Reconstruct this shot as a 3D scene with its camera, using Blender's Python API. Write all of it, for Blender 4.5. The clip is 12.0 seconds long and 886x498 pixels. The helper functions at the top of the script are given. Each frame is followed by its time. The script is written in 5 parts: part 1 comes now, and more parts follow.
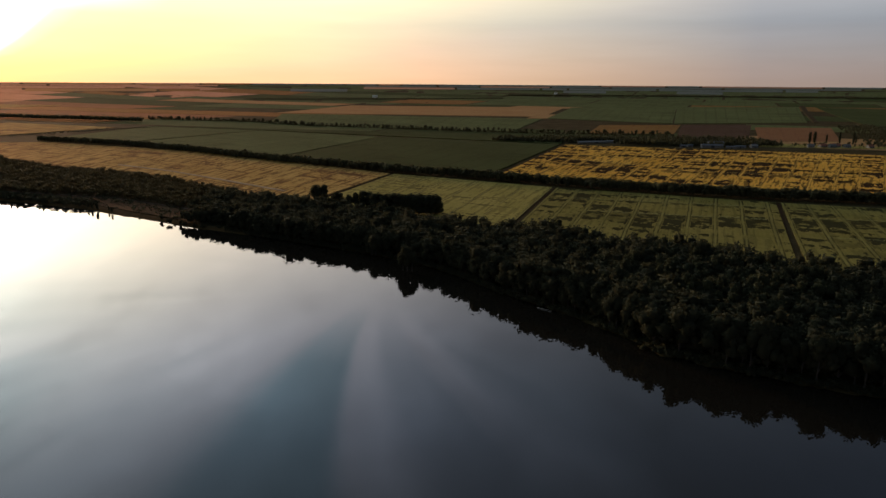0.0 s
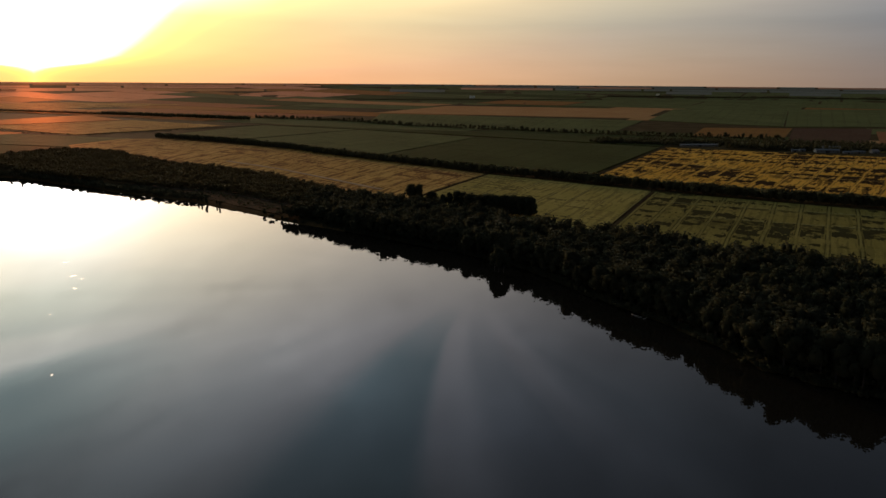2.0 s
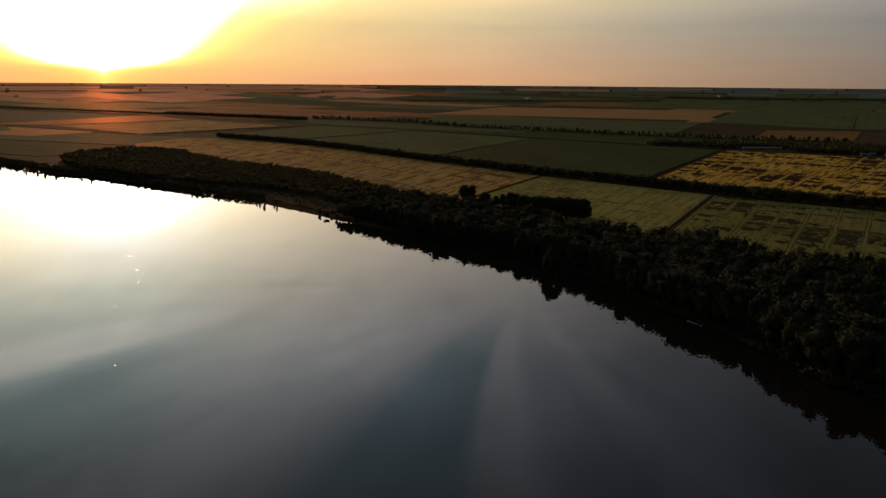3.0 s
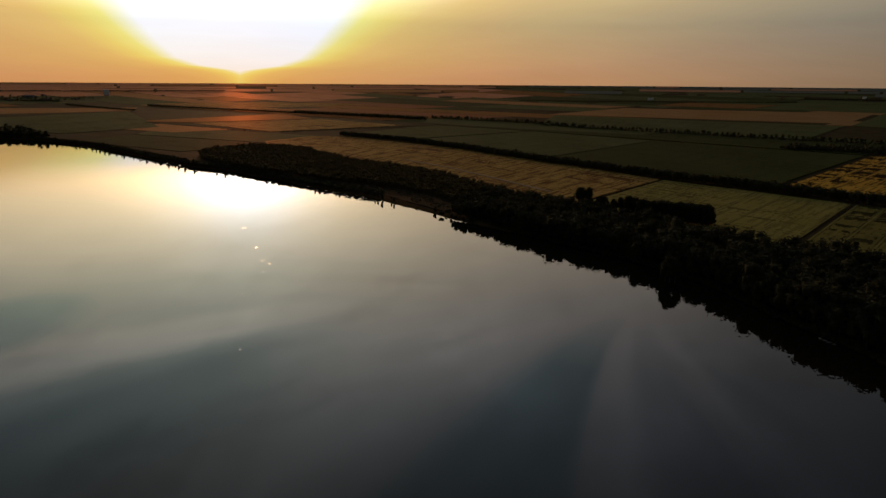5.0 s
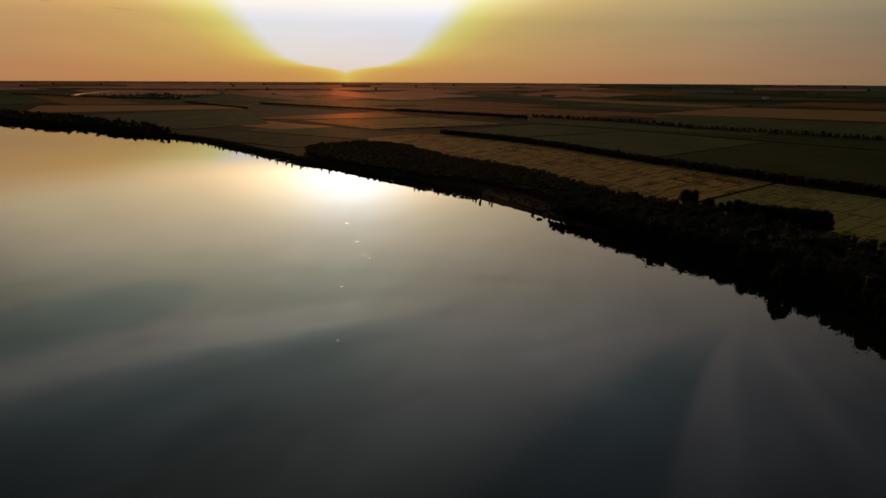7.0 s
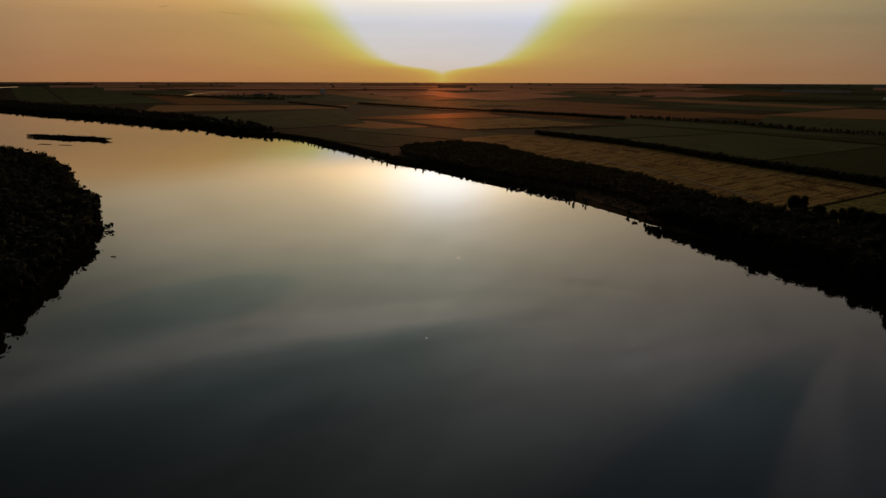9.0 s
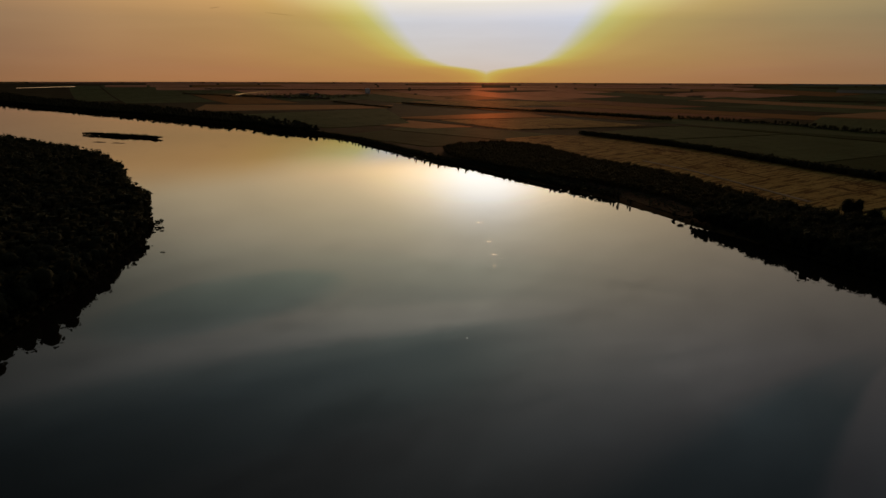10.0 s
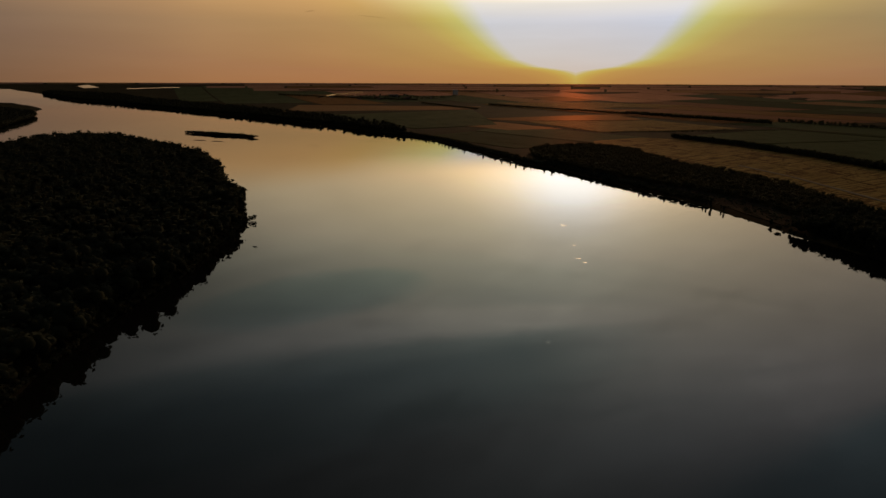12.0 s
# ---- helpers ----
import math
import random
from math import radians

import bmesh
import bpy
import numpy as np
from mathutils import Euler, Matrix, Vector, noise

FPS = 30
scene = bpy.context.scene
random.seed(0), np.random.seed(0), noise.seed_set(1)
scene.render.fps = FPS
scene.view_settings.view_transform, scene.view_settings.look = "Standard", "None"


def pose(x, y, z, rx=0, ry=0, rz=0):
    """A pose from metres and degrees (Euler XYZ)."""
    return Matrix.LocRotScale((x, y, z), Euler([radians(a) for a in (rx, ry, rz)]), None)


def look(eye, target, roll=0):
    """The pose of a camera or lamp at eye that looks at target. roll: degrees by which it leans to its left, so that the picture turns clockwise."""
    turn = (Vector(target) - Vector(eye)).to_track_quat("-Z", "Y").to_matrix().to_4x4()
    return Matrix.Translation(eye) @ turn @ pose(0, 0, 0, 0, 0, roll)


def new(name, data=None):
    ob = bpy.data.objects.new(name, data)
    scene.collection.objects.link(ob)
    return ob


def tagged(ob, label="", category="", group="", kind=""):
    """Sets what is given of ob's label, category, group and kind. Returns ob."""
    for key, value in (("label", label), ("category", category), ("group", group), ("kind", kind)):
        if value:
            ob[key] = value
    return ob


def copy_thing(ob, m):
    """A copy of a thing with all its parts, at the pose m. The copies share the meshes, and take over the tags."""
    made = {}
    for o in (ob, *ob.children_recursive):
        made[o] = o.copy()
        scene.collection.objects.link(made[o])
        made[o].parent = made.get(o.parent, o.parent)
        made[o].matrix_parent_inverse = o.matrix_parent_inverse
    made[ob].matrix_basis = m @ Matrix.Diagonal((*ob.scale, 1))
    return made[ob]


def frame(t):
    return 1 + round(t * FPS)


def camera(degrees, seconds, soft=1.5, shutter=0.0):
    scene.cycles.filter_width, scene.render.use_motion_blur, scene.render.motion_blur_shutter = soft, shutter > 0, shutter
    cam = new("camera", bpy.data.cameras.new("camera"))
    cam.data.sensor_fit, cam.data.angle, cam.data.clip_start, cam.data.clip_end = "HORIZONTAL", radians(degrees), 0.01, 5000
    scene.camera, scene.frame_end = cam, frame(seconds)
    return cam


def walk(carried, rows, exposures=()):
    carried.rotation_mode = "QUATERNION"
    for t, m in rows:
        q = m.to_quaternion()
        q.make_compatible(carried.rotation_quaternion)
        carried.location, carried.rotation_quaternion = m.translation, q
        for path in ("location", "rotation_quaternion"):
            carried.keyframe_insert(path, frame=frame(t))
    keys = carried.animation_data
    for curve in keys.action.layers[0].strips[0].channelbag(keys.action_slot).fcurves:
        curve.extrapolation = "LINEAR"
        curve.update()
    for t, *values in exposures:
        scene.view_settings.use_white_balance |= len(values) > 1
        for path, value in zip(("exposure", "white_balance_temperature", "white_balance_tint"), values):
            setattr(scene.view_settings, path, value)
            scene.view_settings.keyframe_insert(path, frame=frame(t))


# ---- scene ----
# ------------------------------------------------------------ camera
cam = camera(64.13, 12.0)
EYE = 100.0                                   # height of the drone over the river
TURN = [                                      # seconds, yaw, pitch, roll
    (0.0, 0.00, -13.35, -0.36), (0.5, 1.93, -13.37, -0.39), (1.0, 3.85, -13.38, -0.40), (1.5, 5.78, -13.36, -0.41),
    (2.0, 7.68, -13.35, -0.40), (2.5, 9.58, -13.31, -0.39), (3.0, 12.03, -13.29, -0.41), (5.0, 21.41, -13.33, -0.39),
    (5.5, 23.42, -13.39, -0.37), (6.0, 25.45, -13.41, -0.34), (6.5, 27.45, -13.45, -0.35), (7.0, 29.41, -13.49, -0.31),
    (9.0, 36.93, -13.49, -0.16), (9.5, 38.69, -13.49, -0.16), (10.0, 40.40, -13.51, -0.17), (10.5, 42.14, -13.49, -0.21),
    (11.0, 43.87, -13.48, -0.20), (11.5, 45.59, -13.46, -0.23), (12.0, 47.33, -13.43, -0.20),
]
walk(cam, [(t, pose(0, 0, EYE, 90 + p, r, y)) for t, y, p, r in TURN],
     exposures=[(0.0, 0.2, 5700, 10), (1.5, -0.22, 5900, 10), (3.0, -0.68, 6100, 10), (5.0, -1.33, 6400, 10), (7.0, -1.68, 6500, 10),
                (9.0, -1.97, 6500, 10), (12.0, -2.0, 6500, 10)])

# ------------------------------------------------------------ light
SUN_AZ, SUN_EL = 37.0, 4.6                    # degrees left of +y, degrees over the horizon
sun_dir = Vector((-math.sin(radians(SUN_AZ)) * math.cos(radians(SUN_EL)), math.cos(radians(SUN_AZ)) * math.cos(radians(SUN_EL)), math.sin(radians(SUN_EL))))
GLOW_EL = 8.0                                 # the brightest sky stands a little over the sun, clear of the haze
glow_dir = Vector((-math.sin(radians(SUN_AZ)) * math.cos(radians(GLOW_EL)), math.cos(radians(SUN_AZ)) * math.cos(radians(GLOW_EL)), math.sin(radians(GLOW_EL))))


def mathn(nt, op, a, b=None, c=None, clamp=False):
    n = nt.nodes.new("ShaderNodeMath")
    n.operation, n.use_clamp = op, clamp
    for i, v in enumerate((a, b, c)):
        if v is None:
            continue
        if isinstance(v, (int, float)):
            n.inputs[i].default_value = v
        else:
            nt.links.new(v, n.inputs[i])
    return n.outputs[0]


def mixc(nt, fac, a, b, mode="MIX"):
    n = nt.nodes.new("ShaderNodeMix")
    n.data_type, n.blend_type = "RGBA", mode
    for sock, v in ((n.inputs[0], fac), (n.inputs[6], a), (n.inputs[7], b)):
        if isinstance(v, (int, float)):
            sock.default_value = v
        elif isinstance(v, tuple):
            sock.default_value = (*v[:3], 1)
        else:
            nt.links.new(v, sock)
    return n.outputs[2]


def ramp(nt, fac, stops, interpolation="LINEAR"):
    n = nt.nodes.new("ShaderNodeValToRGB")
    n.color_ramp.interpolation = interpolation
    e = n.color_ramp.elements
    while len(e) < len(stops):
        e.new(0.5)
    for k, (p, c) in enumerate(stops):
        e[k].position = p
        e[k].color = (*c, 1) if isinstance(c, tuple) else (c, c, c, 1)
    nt.links.new(fac, n.inputs[0])
    return n.outputs[0]


def ramp_value(nt, fac, stops, top):
    """A ramp over 0 to top that gives plain numbers."""
    peak = max(v for _, v in stops)
    return mathn(nt, "MULTIPLY", ramp(nt, mathn(nt, "DIVIDE", fac, top), [(p / top, v / peak) for p, v in stops]), peak)


def ramp_rgb(nt, fac, stops, peak, interpolation="LINEAR"):
    """A ramp of colours that may go over one, up to peak."""
    return mixc(nt, 1.0, ramp(nt, fac, [(p, tuple(v / peak for v in c)) for p, c in stops], interpolation), (peak, peak, peak), "MULTIPLY")


def noise_tex(nt, vec, scale, detail=3, rough=0.5):
    n = nt.nodes.new("ShaderNodeTexNoise")
    n.inputs["Scale"].default_value, n.inputs["Detail"].default_value, n.inputs["Roughness"].default_value = scale, detail, rough
    if vec is not None:
        nt.links.new(vec, n.inputs["Vector"])
    return n.outputs["Fac"]


def scaled(nt, vec, sx, sy, sz=1.0, rz=0.0):
    mp = nt.nodes.new("ShaderNodeMapping")
    mp.inputs["Scale"].default_value, mp.inputs["Rotation"].default_value = (sx, sy, sz), (0, 0, rz)
    nt.links.new(vec, mp.inputs[0])
    return mp.outputs[0]


def make_world():
    w = bpy.data.worlds.new("evening_sky")
    scene.world = w
    w.use_nodes = True
    nt = w.node_tree
    nt.nodes.clear()
    tc = nt.nodes.new("ShaderNodeTexCoord").outputs["Generated"]
    sep = nt.nodes.new("ShaderNodeSeparateXYZ")
    nt.links.new(tc, sep.inputs[0])
    dx, dy, dz = sep.outputs
    # angle from the sun, in units of 90 degrees
    dot = nt.nodes.new("ShaderNodeVectorMath")
    dot.operation = "DOT_PRODUCT"
    nt.links.new(tc, dot.inputs[0])
    dot.inputs[1].default_value = glow_dir
    ang = mathn(nt, "DIVIDE", mathn(nt, "ARCCOSINE", mathn(nt, "MINIMUM", dot.outputs["Value"], 1.0)), math.pi / 2)
    el = mathn(nt, "DIVIDE", mathn(nt, "ARCSINE", dz), math.pi / 2)
    d = 1 / 90
    # the low glow opens upwards like a funnel: side is the angle round the horizon from the sun, lift the height over it, in degrees
    side = mathn(nt, "ARCTAN2", mathn(nt, "SUBTRACT", mathn(nt, "MULTIPLY", dx, -math.cos(radians(SUN_AZ))), mathn(nt, "MULTIPLY", dy, math.sin(radians(SUN_AZ)))),
                 mathn(nt, "SUBTRACT", mathn(nt, "MULTIPLY", dy, math.cos(radians(SUN_AZ))), mathn(nt, "MULTIPLY", dx, math.sin(radians(SUN_AZ)))))
    west = mathn(nt, "MULTIPLY", side, 180 / math.pi)
    side = mathn(nt, "ABSOLUTE", west)
    lift = mathn(nt, "MAXIMUM", mathn(nt, "MULTIPLY", el, 90.0), 0.1)
    funnel = mathn(nt, "DIVIDE", mathn(nt, "MULTIPLY", side, 1.05), mathn(nt, "POWER", mathn(nt, "ADD", lift, 0.7), 0.56))
    funnel = mathn(nt, "ADD", funnel, ramp_value(nt, lift, [(0.0, 4.2), (0.35, 3.7), (0.7, 2.8), (1.05, 0.9), (1.6, 0.1), (2.6, 0.0)], 6.0))
    low = ramp(nt, mathn(nt, "DIVIDE", funnel, 20.0), [(0, (1, 1, 0.99)), (2.95 / 20, (1, 1, 0.97)), (3.35 / 20, (0.94, 0.92, 0.60)), (3.85 / 20, (0.90, 0.81, 0.22)), (4.6 / 20, (0.86, 0.66, 0.16)), (5.6 / 20, (0.80, 0.52, 0.155)),
                                                     (8.0 / 20, (0.74, 0.44, 0.15)), (13.0 / 20, (0.71, 0.40, 0.155)), (1, (0.68, 0.37, 0.16))])
    fade = ramp(nt, mathn(nt, "DIVIDE", side, 90.0), [(0, (1, 1, 1)), (14 * d, (1, 1, 1)), (19 * d, (1.02, 0.98, 1.03)), (28 * d, (0.95, 0.95, 1.05)), (42 * d, (0.62, 0.70, 1.0)), (60 * d, (0.31, 0.40, 0.75)), (1, (0.2, 0.29, 0.6))])
    low = mixc(nt, 1.0, mixc(nt, 1.0, low, fade, "MULTIPLY"), (2.25, 2.25, 2.3), "MULTIPLY")
    low = mixc(nt, 1.0, low, ramp_rgb(nt, mathn(nt, "DIVIDE", mathn(nt, "ADD", west, 90.0), 180.0), [(45 / 180, (0.78, 0.91, 0.93)), (62 / 180, (0.82, 0.94, 1.07)), (80 / 180, (0.96, 1.0, 1.1)), (90 / 180, (1.0, 1.0, 1.0)), (118 / 180, (1.0, 1.0, 1.0)), (135 / 180, (0.84, 0.83, 0.8))], 1.4), "MULTIPLY")
    # clearer and greener over the haze in the north
    clear = mathn(nt, "MULTIPLY", ramp_value(nt, mathn(nt, "ADD", west, 90.0), [(45, 1.0), (68, 1.0), (80, 0.0)], 180.0), ramp_value(nt, lift, [(1.2, 0.0), (4.5, 1.0)], 90.0))
    low = mixc(nt, 1.0, low, mixc(nt, clear, (1, 1, 1), (0.86, 0.98, 1.02)), "MULTIPLY")
    # two short smears of thin cloud high in the west
    smear = None
    for a0, e0, rise, half, thick in ((SUN_AZ - 52.85, 4.72, -0.087, 1.2, 0.045), (SUN_AZ - 57.5, 5.05, 0.14, 0.42, 0.06)):
        along_it = mathn(nt, "DIVIDE", mathn(nt, "ABSOLUTE", mathn(nt, "ADD", west, a0)), half)
        up_it = mathn(nt, "DIVIDE", mathn(nt, "ABSOLUTE", mathn(nt, "SUBTRACT", lift, mathn(nt, "ADD", mathn(nt, "MULTIPLY", mathn(nt, "ADD", west, a0), -rise), e0))), thick)
        one = ramp(nt, mathn(nt, "MAXIMUM", along_it, up_it), [(0.3, 0.8), (1.0, 1.0)])
        smear = one if smear is None else mathn(nt, "MULTIPLY", smear, one)
    low = mixc(nt, 1.0, low, smear, "MULTIPLY")
    # sky above the view; its brightness is set by what the water should mirror
    high = ramp(nt, ang, [(0, (0.66, 0.65, 0.62)), (4 * d, (0.61, 0.595, 0.56)), (7 * d, (0.545, 0.525, 0.475)), (10 * d, (0.48, 0.46, 0.41)), (14 * d, (0.415, 0.395, 0.345)), (18 * d, (0.35, 0.335, 0.30)), (25 * d, (0.265, 0.257, 0.240)),
                          (37 * d, (0.134, 0.136, 0.132)), (46 * d, (0.075, 0.080, 0.080)), (56 * d, (0.039, 0.043, 0.044)), (72 * d, (0.025, 0.03, 0.035)), (1, (0.025, 0.03, 0.035))], "B_SPLINE")
    # thin veils of cloud, drawn out in long streaks towards the north
    flat = mathn(nt, "ADD", mathn(nt, "MAXIMUM", dz, 0.0), 0.10)
    comb = nt.nodes.new("ShaderNodeCombineXYZ")
    across = mathn(nt, "DIVIDE", mathn(nt, "ADD", dx, mathn(nt, "MULTIPLY", dy, 0.07)), flat)
    ahead = mathn(nt, "DIVIDE", dy, flat)
    nt.links.new(across, comb.inputs[0])
    nt.links.new(ahead, comb.inputs[1])
    n1 = noise_tex(nt, scaled(nt, comb.outputs[0], 1.4, 0.45), 1.0, 3, 0.5)
    n2 = noise_tex(nt, scaled(nt, comb.outputs[0], 3.5, 0.6), 1.0, 3, 0.5)
    # a fan of thin cloud that spreads overhead from one spot in the north
    plane = mathn(nt, "MAXIMUM", dz, 0.06)
    px, py = mathn(nt, "DIVIDE", dx, plane), mathn(nt, "DIVIDE", dy, plane)
    fx, fy = mathn(nt, "ADD", px, 0.27), mathn(nt, "SUBTRACT", 3.37, py)
    reach = mathn(nt, "SQRT", mathn(nt, "ADD", mathn(nt, "MULTIPLY", fx, fx), mathn(nt, "MULTIPLY", fy, fy)))
    turn = mathn(nt, "MULTIPLY", mathn(nt, "ARCTAN2", fx, fy), 180 / math.pi)
    turn = mathn(nt, "ADD", turn, ramp_value(nt, reach, [(0.5, 7.0), (1.2, 3.0), (1.9, 0.0)], 3.0))
    turn = mathn(nt, "ADD", turn, mathn(nt, "MULTIPLY", mathn(nt, "SUBTRACT", n1, 0.5), 6.0))
    turn = mathn(nt, "ADD", turn, mathn(nt, "MULTIPLY", mathn(nt, "SUBTRACT", n2, 0.5), 2.5))
    near_fan = [(-90, 1.0), (-52, 1.02), (-27, 1.10), (-17, 0.97), (-9.5, (0.51, 0.66, 0.70)), (-1.2, (0.54, 0.69, 0.72)), (1.6, 1.0), (5, 1.06), (10, (0.80, 0.84, 0.86)), (15, (0.80, 0.84, 0.86)), (19, 0.97), (21.5, 1.06),
                (26, (0.85, 0.88, 0.89)), (45, 0.82), (90, 0.9)]
    far_fan = [(-90, 1.05), (-68, (0.90, 0.95, 0.96)), (-57, (0.93, 0.97, 0.98)), (-52, 1.14), (-46, 1.17), (-41.5, (0.65, 0.76, 0.79)), (-37, (0.52, 0.63, 0.67)), (-30, (0.65, 0.75, 0.77)), (-24, 1.0), (-20, 1.04), (-15, 0.88), (-9.5, (0.55, 0.67, 0.71)),
               (-1.2, (0.54, 0.69, 0.72)), (1.6, 1.0), (5, 1.06), (12, (0.80, 0.84, 0.86)), (21.5, 1.04), (27, 0.85), (90, 0.85)]
    # the western streaks lie a little across the fan
    skew = mathn(nt, "MULTIPLY", mathn(nt, "MULTIPLY", mathn(nt, "SUBTRACT", reach, 2.65), 9.0), ramp(nt, mathn(nt, "DIVIDE", mathn(nt, "ADD", turn, 90.0), 90.0), [(0.6, 1.0), (0.78, 0.0)]))
    near_fan, far_fan = [ramp(nt, mathn(nt, "DIVIDE", mathn(nt, "ADD", mathn(nt, "SUBTRACT", turn, q), 90.0), 180.0), [((a + 90) / 180, v) for a, v in k], "EASE") for k, q in ((near_fan, 0.0), (far_fan, skew))]
    fan = mixc(nt, ramp(nt, mathn(nt, "DIVIDE", reach, 4.0), [(1.35 / 4, 0.0), (2.0 / 4, 1.0)]), near_fan, far_fan)
    # fine streaks within the fan
    rays = nt.nodes.new("ShaderNodeCombineXYZ")
    nt.links.new(mathn(nt, "MULTIPLY", turn, 0.085), rays.inputs[0])
    nt.links.new(mathn(nt, "MULTIPLY", reach, 0.55), rays.inputs[1])
    streak = noise_tex(nt, rays.outputs[0], 1.0, 7, 0.62)
    streak = mixc(nt, ramp(nt, el, [(11 * d, 0.0), (18 * d, 1.0)]), (1, 1, 1), ramp(nt, streak, [(0.3, (0.87, 0.89, 0.90)), (0.5, 1.0), (0.72, 1.10)], "EASE"))
    fan = mixc(nt, 1.0, fan, streak, "MULTIPLY")
    # a clearer gap in the west
    gx, gy = mathn(nt, "DIVIDE", mathn(nt, "ADD", px, 2.78), 0.42), mathn(nt, "DIVIDE", mathn(nt, "SUBTRACT", py, 1.75), 0.75)
    gap = mathn(nt, "ADD", mathn(nt, "MULTIPLY", gx, gx), mathn(nt, "MULTIPLY", gy, gy))
    gap = mathn(nt, "ADD", gap, mathn(nt, "MULTIPLY", mathn(nt, "SUBTRACT", n2, 0.5), 0.8))
    fan = mixc(nt, 1.0, fan, ramp(nt, gap, [(0.0, (0.72, 0.85, 0.88)), (0.35, (0.76, 0.87, 0.90)), (1.0, 1.0)], "EASE"), "MULTIPLY")
    veil = mixc(nt, ramp(nt, mathn(nt, "DIVIDE", reach, 3.0), [(0.1, 0.0), (0.33, 1.0)]), (1, 1, 1), fan)
    high = mixc(nt, 1.0, high, veil, "MULTIPLY")
    # wisps and softer banks of cloud
    n3 = noise_tex(nt, scaled(nt, comb.outputs[0], 1.5, 0.8, 1, -0.45), 1.0, 8, 0.62)
    wisp = mixc(nt, ramp(nt, el, [(9 * d, 0.1), (15 * d, 0.45), (26 * d, 0.75)]), (1, 1, 1), ramp(nt, n3, [(0.34, 0.66), (0.47, 0.93), (0.66, 1.22)], "EASE"))
    high = mixc(nt, 1.0, high, wisp, "MULTIPLY")
    # brighter in the open west than in the north
    low_west, high_west = [ramp_value(nt, mathn(nt, "ADD", west, 90.0), k, 180.0) for k in ([(40, 0.86), (72, 0.90), (92, 0.98), (112, 1.36), (135, 1.62)], [(40, 0.84), (72, 0.85), (92, 0.98), (112, 1.40), (135, 1.62)])]
    high = mixc(nt, 1.0, high, mixc(nt, ramp(nt, el, [(13 * d, 0.0), (19 * d, 1.0)]), low_west, high_west), "MULTIPLY")
    # warmer low down
    warm = ramp(nt, el, [(0, (1.0, 0.70, 0.40)), (6.5 * d, (1.0, 0.71, 0.41)), (8.5 * d, (1.0, 0.80, 0.53)), (12 * d, (1.0, 0.885, 0.67)), (16 * d, (1.0, 0.95, 0.81)), (20 * d, (0.98, 0.99, 0.96)), (24 * d, (0.93, 1.0, 1.04)), (28 * d, (0.86, 0.96, 1.05))])
    warm = mixc(nt, ramp(nt, ang, [(1.5 * d, 0.9), (5 * d, 0.2), (8 * d, 0.0)]), warm, (0.98, 0.96, 0.94))
    warm = mixc(nt, 1.0, warm, ramp(nt, mathn(nt, "DIVIDE", mathn(nt, "ADD", west, 90.0), 180.0), [(0.3, (1.07, 1.0, 1.06)), (0.40, (1.05, 1.0, 1.03)), (0.5, (1.0, 1.0, 1.0))]), "MULTIPLY")
    high = mixc(nt, 1.0, high, warm, "MULTIPLY")
    # unseen sky dimmed upriver, less so to the east, to darken the water's reflection
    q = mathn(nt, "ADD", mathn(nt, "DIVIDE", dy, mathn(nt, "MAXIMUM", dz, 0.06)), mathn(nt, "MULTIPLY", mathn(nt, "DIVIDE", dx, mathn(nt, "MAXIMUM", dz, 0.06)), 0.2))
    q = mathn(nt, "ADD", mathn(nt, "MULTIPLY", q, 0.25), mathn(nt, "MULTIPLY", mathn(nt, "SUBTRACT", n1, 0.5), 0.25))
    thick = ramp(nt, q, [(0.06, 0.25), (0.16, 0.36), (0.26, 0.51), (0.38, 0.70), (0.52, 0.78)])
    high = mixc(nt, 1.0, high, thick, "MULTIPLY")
    high = mixc(nt, 1.0, high, (10.0, 10.0, 10.0), "MULTIPLY")
    # the glow over the sun is broad and low
    wide = mathn(nt, "SQRT", mathn(nt, "ADD", mathn(nt, "POWER", mathn(nt, "DIVIDE", side, 10.5), 2.0), mathn(nt, "POWER", mathn(nt, "DIVIDE", mathn(nt, "SUBTRACT", lift, 6.0), 4.6), 2.0)))
    wide = ramp(nt, mathn(nt, "DIVIDE", wide, 2.0), [(0.0, 1.0), (0.25, 1.0), (0.42, 0.6), (0.6, 0.17), (0.9, 0.0)], "B_SPLINE")
    high = mixc(nt, 1.0, high, mathn(nt, "ADD", mathn(nt, "MULTIPLY", wide, 1.0), 1.0), "MULTIPLY")
    # thinner light overhead
    overhead = mixc(nt, ramp_value(nt, mathn(nt, "ADD", west, 90.0), [(90, 0.0), (115, 1.0)], 180.0), ramp(nt, el, [(22 * d, 1.0), (30 * d, 0.9)]), ramp(nt, el, [(22 * d, 1.0), (31 * d, 0.62)]))
    high = mixc(nt, 1.0, high, overhead, "MULTIPLY")
    span = ramp_value(nt, side, [(0.0, 1.6), (14.0, 2.0), (26.0, 3.6)], 90.0)
    up = ramp(nt, mathn(nt, "DIVIDE", mathn(nt, "SUBTRACT", lift, 5.6), span), [(0.0, 0.0), (1.0, 1.0)], "EASE")
    # dimmer and redder in the haze along the horizon
    haze = ramp_rgb(nt, el, [(0, (0.97, 0.84, 0.74)), (2.0 * d, (1.0, 0.97, 0.96)), (4.2 * d, (1.03, 1.06, 1.15)), (6.5 * d, (1.5, 1.46, 1.5))], 1.6)
    low = mixc(nt, 1.0, low, haze, "MULTIPLY")
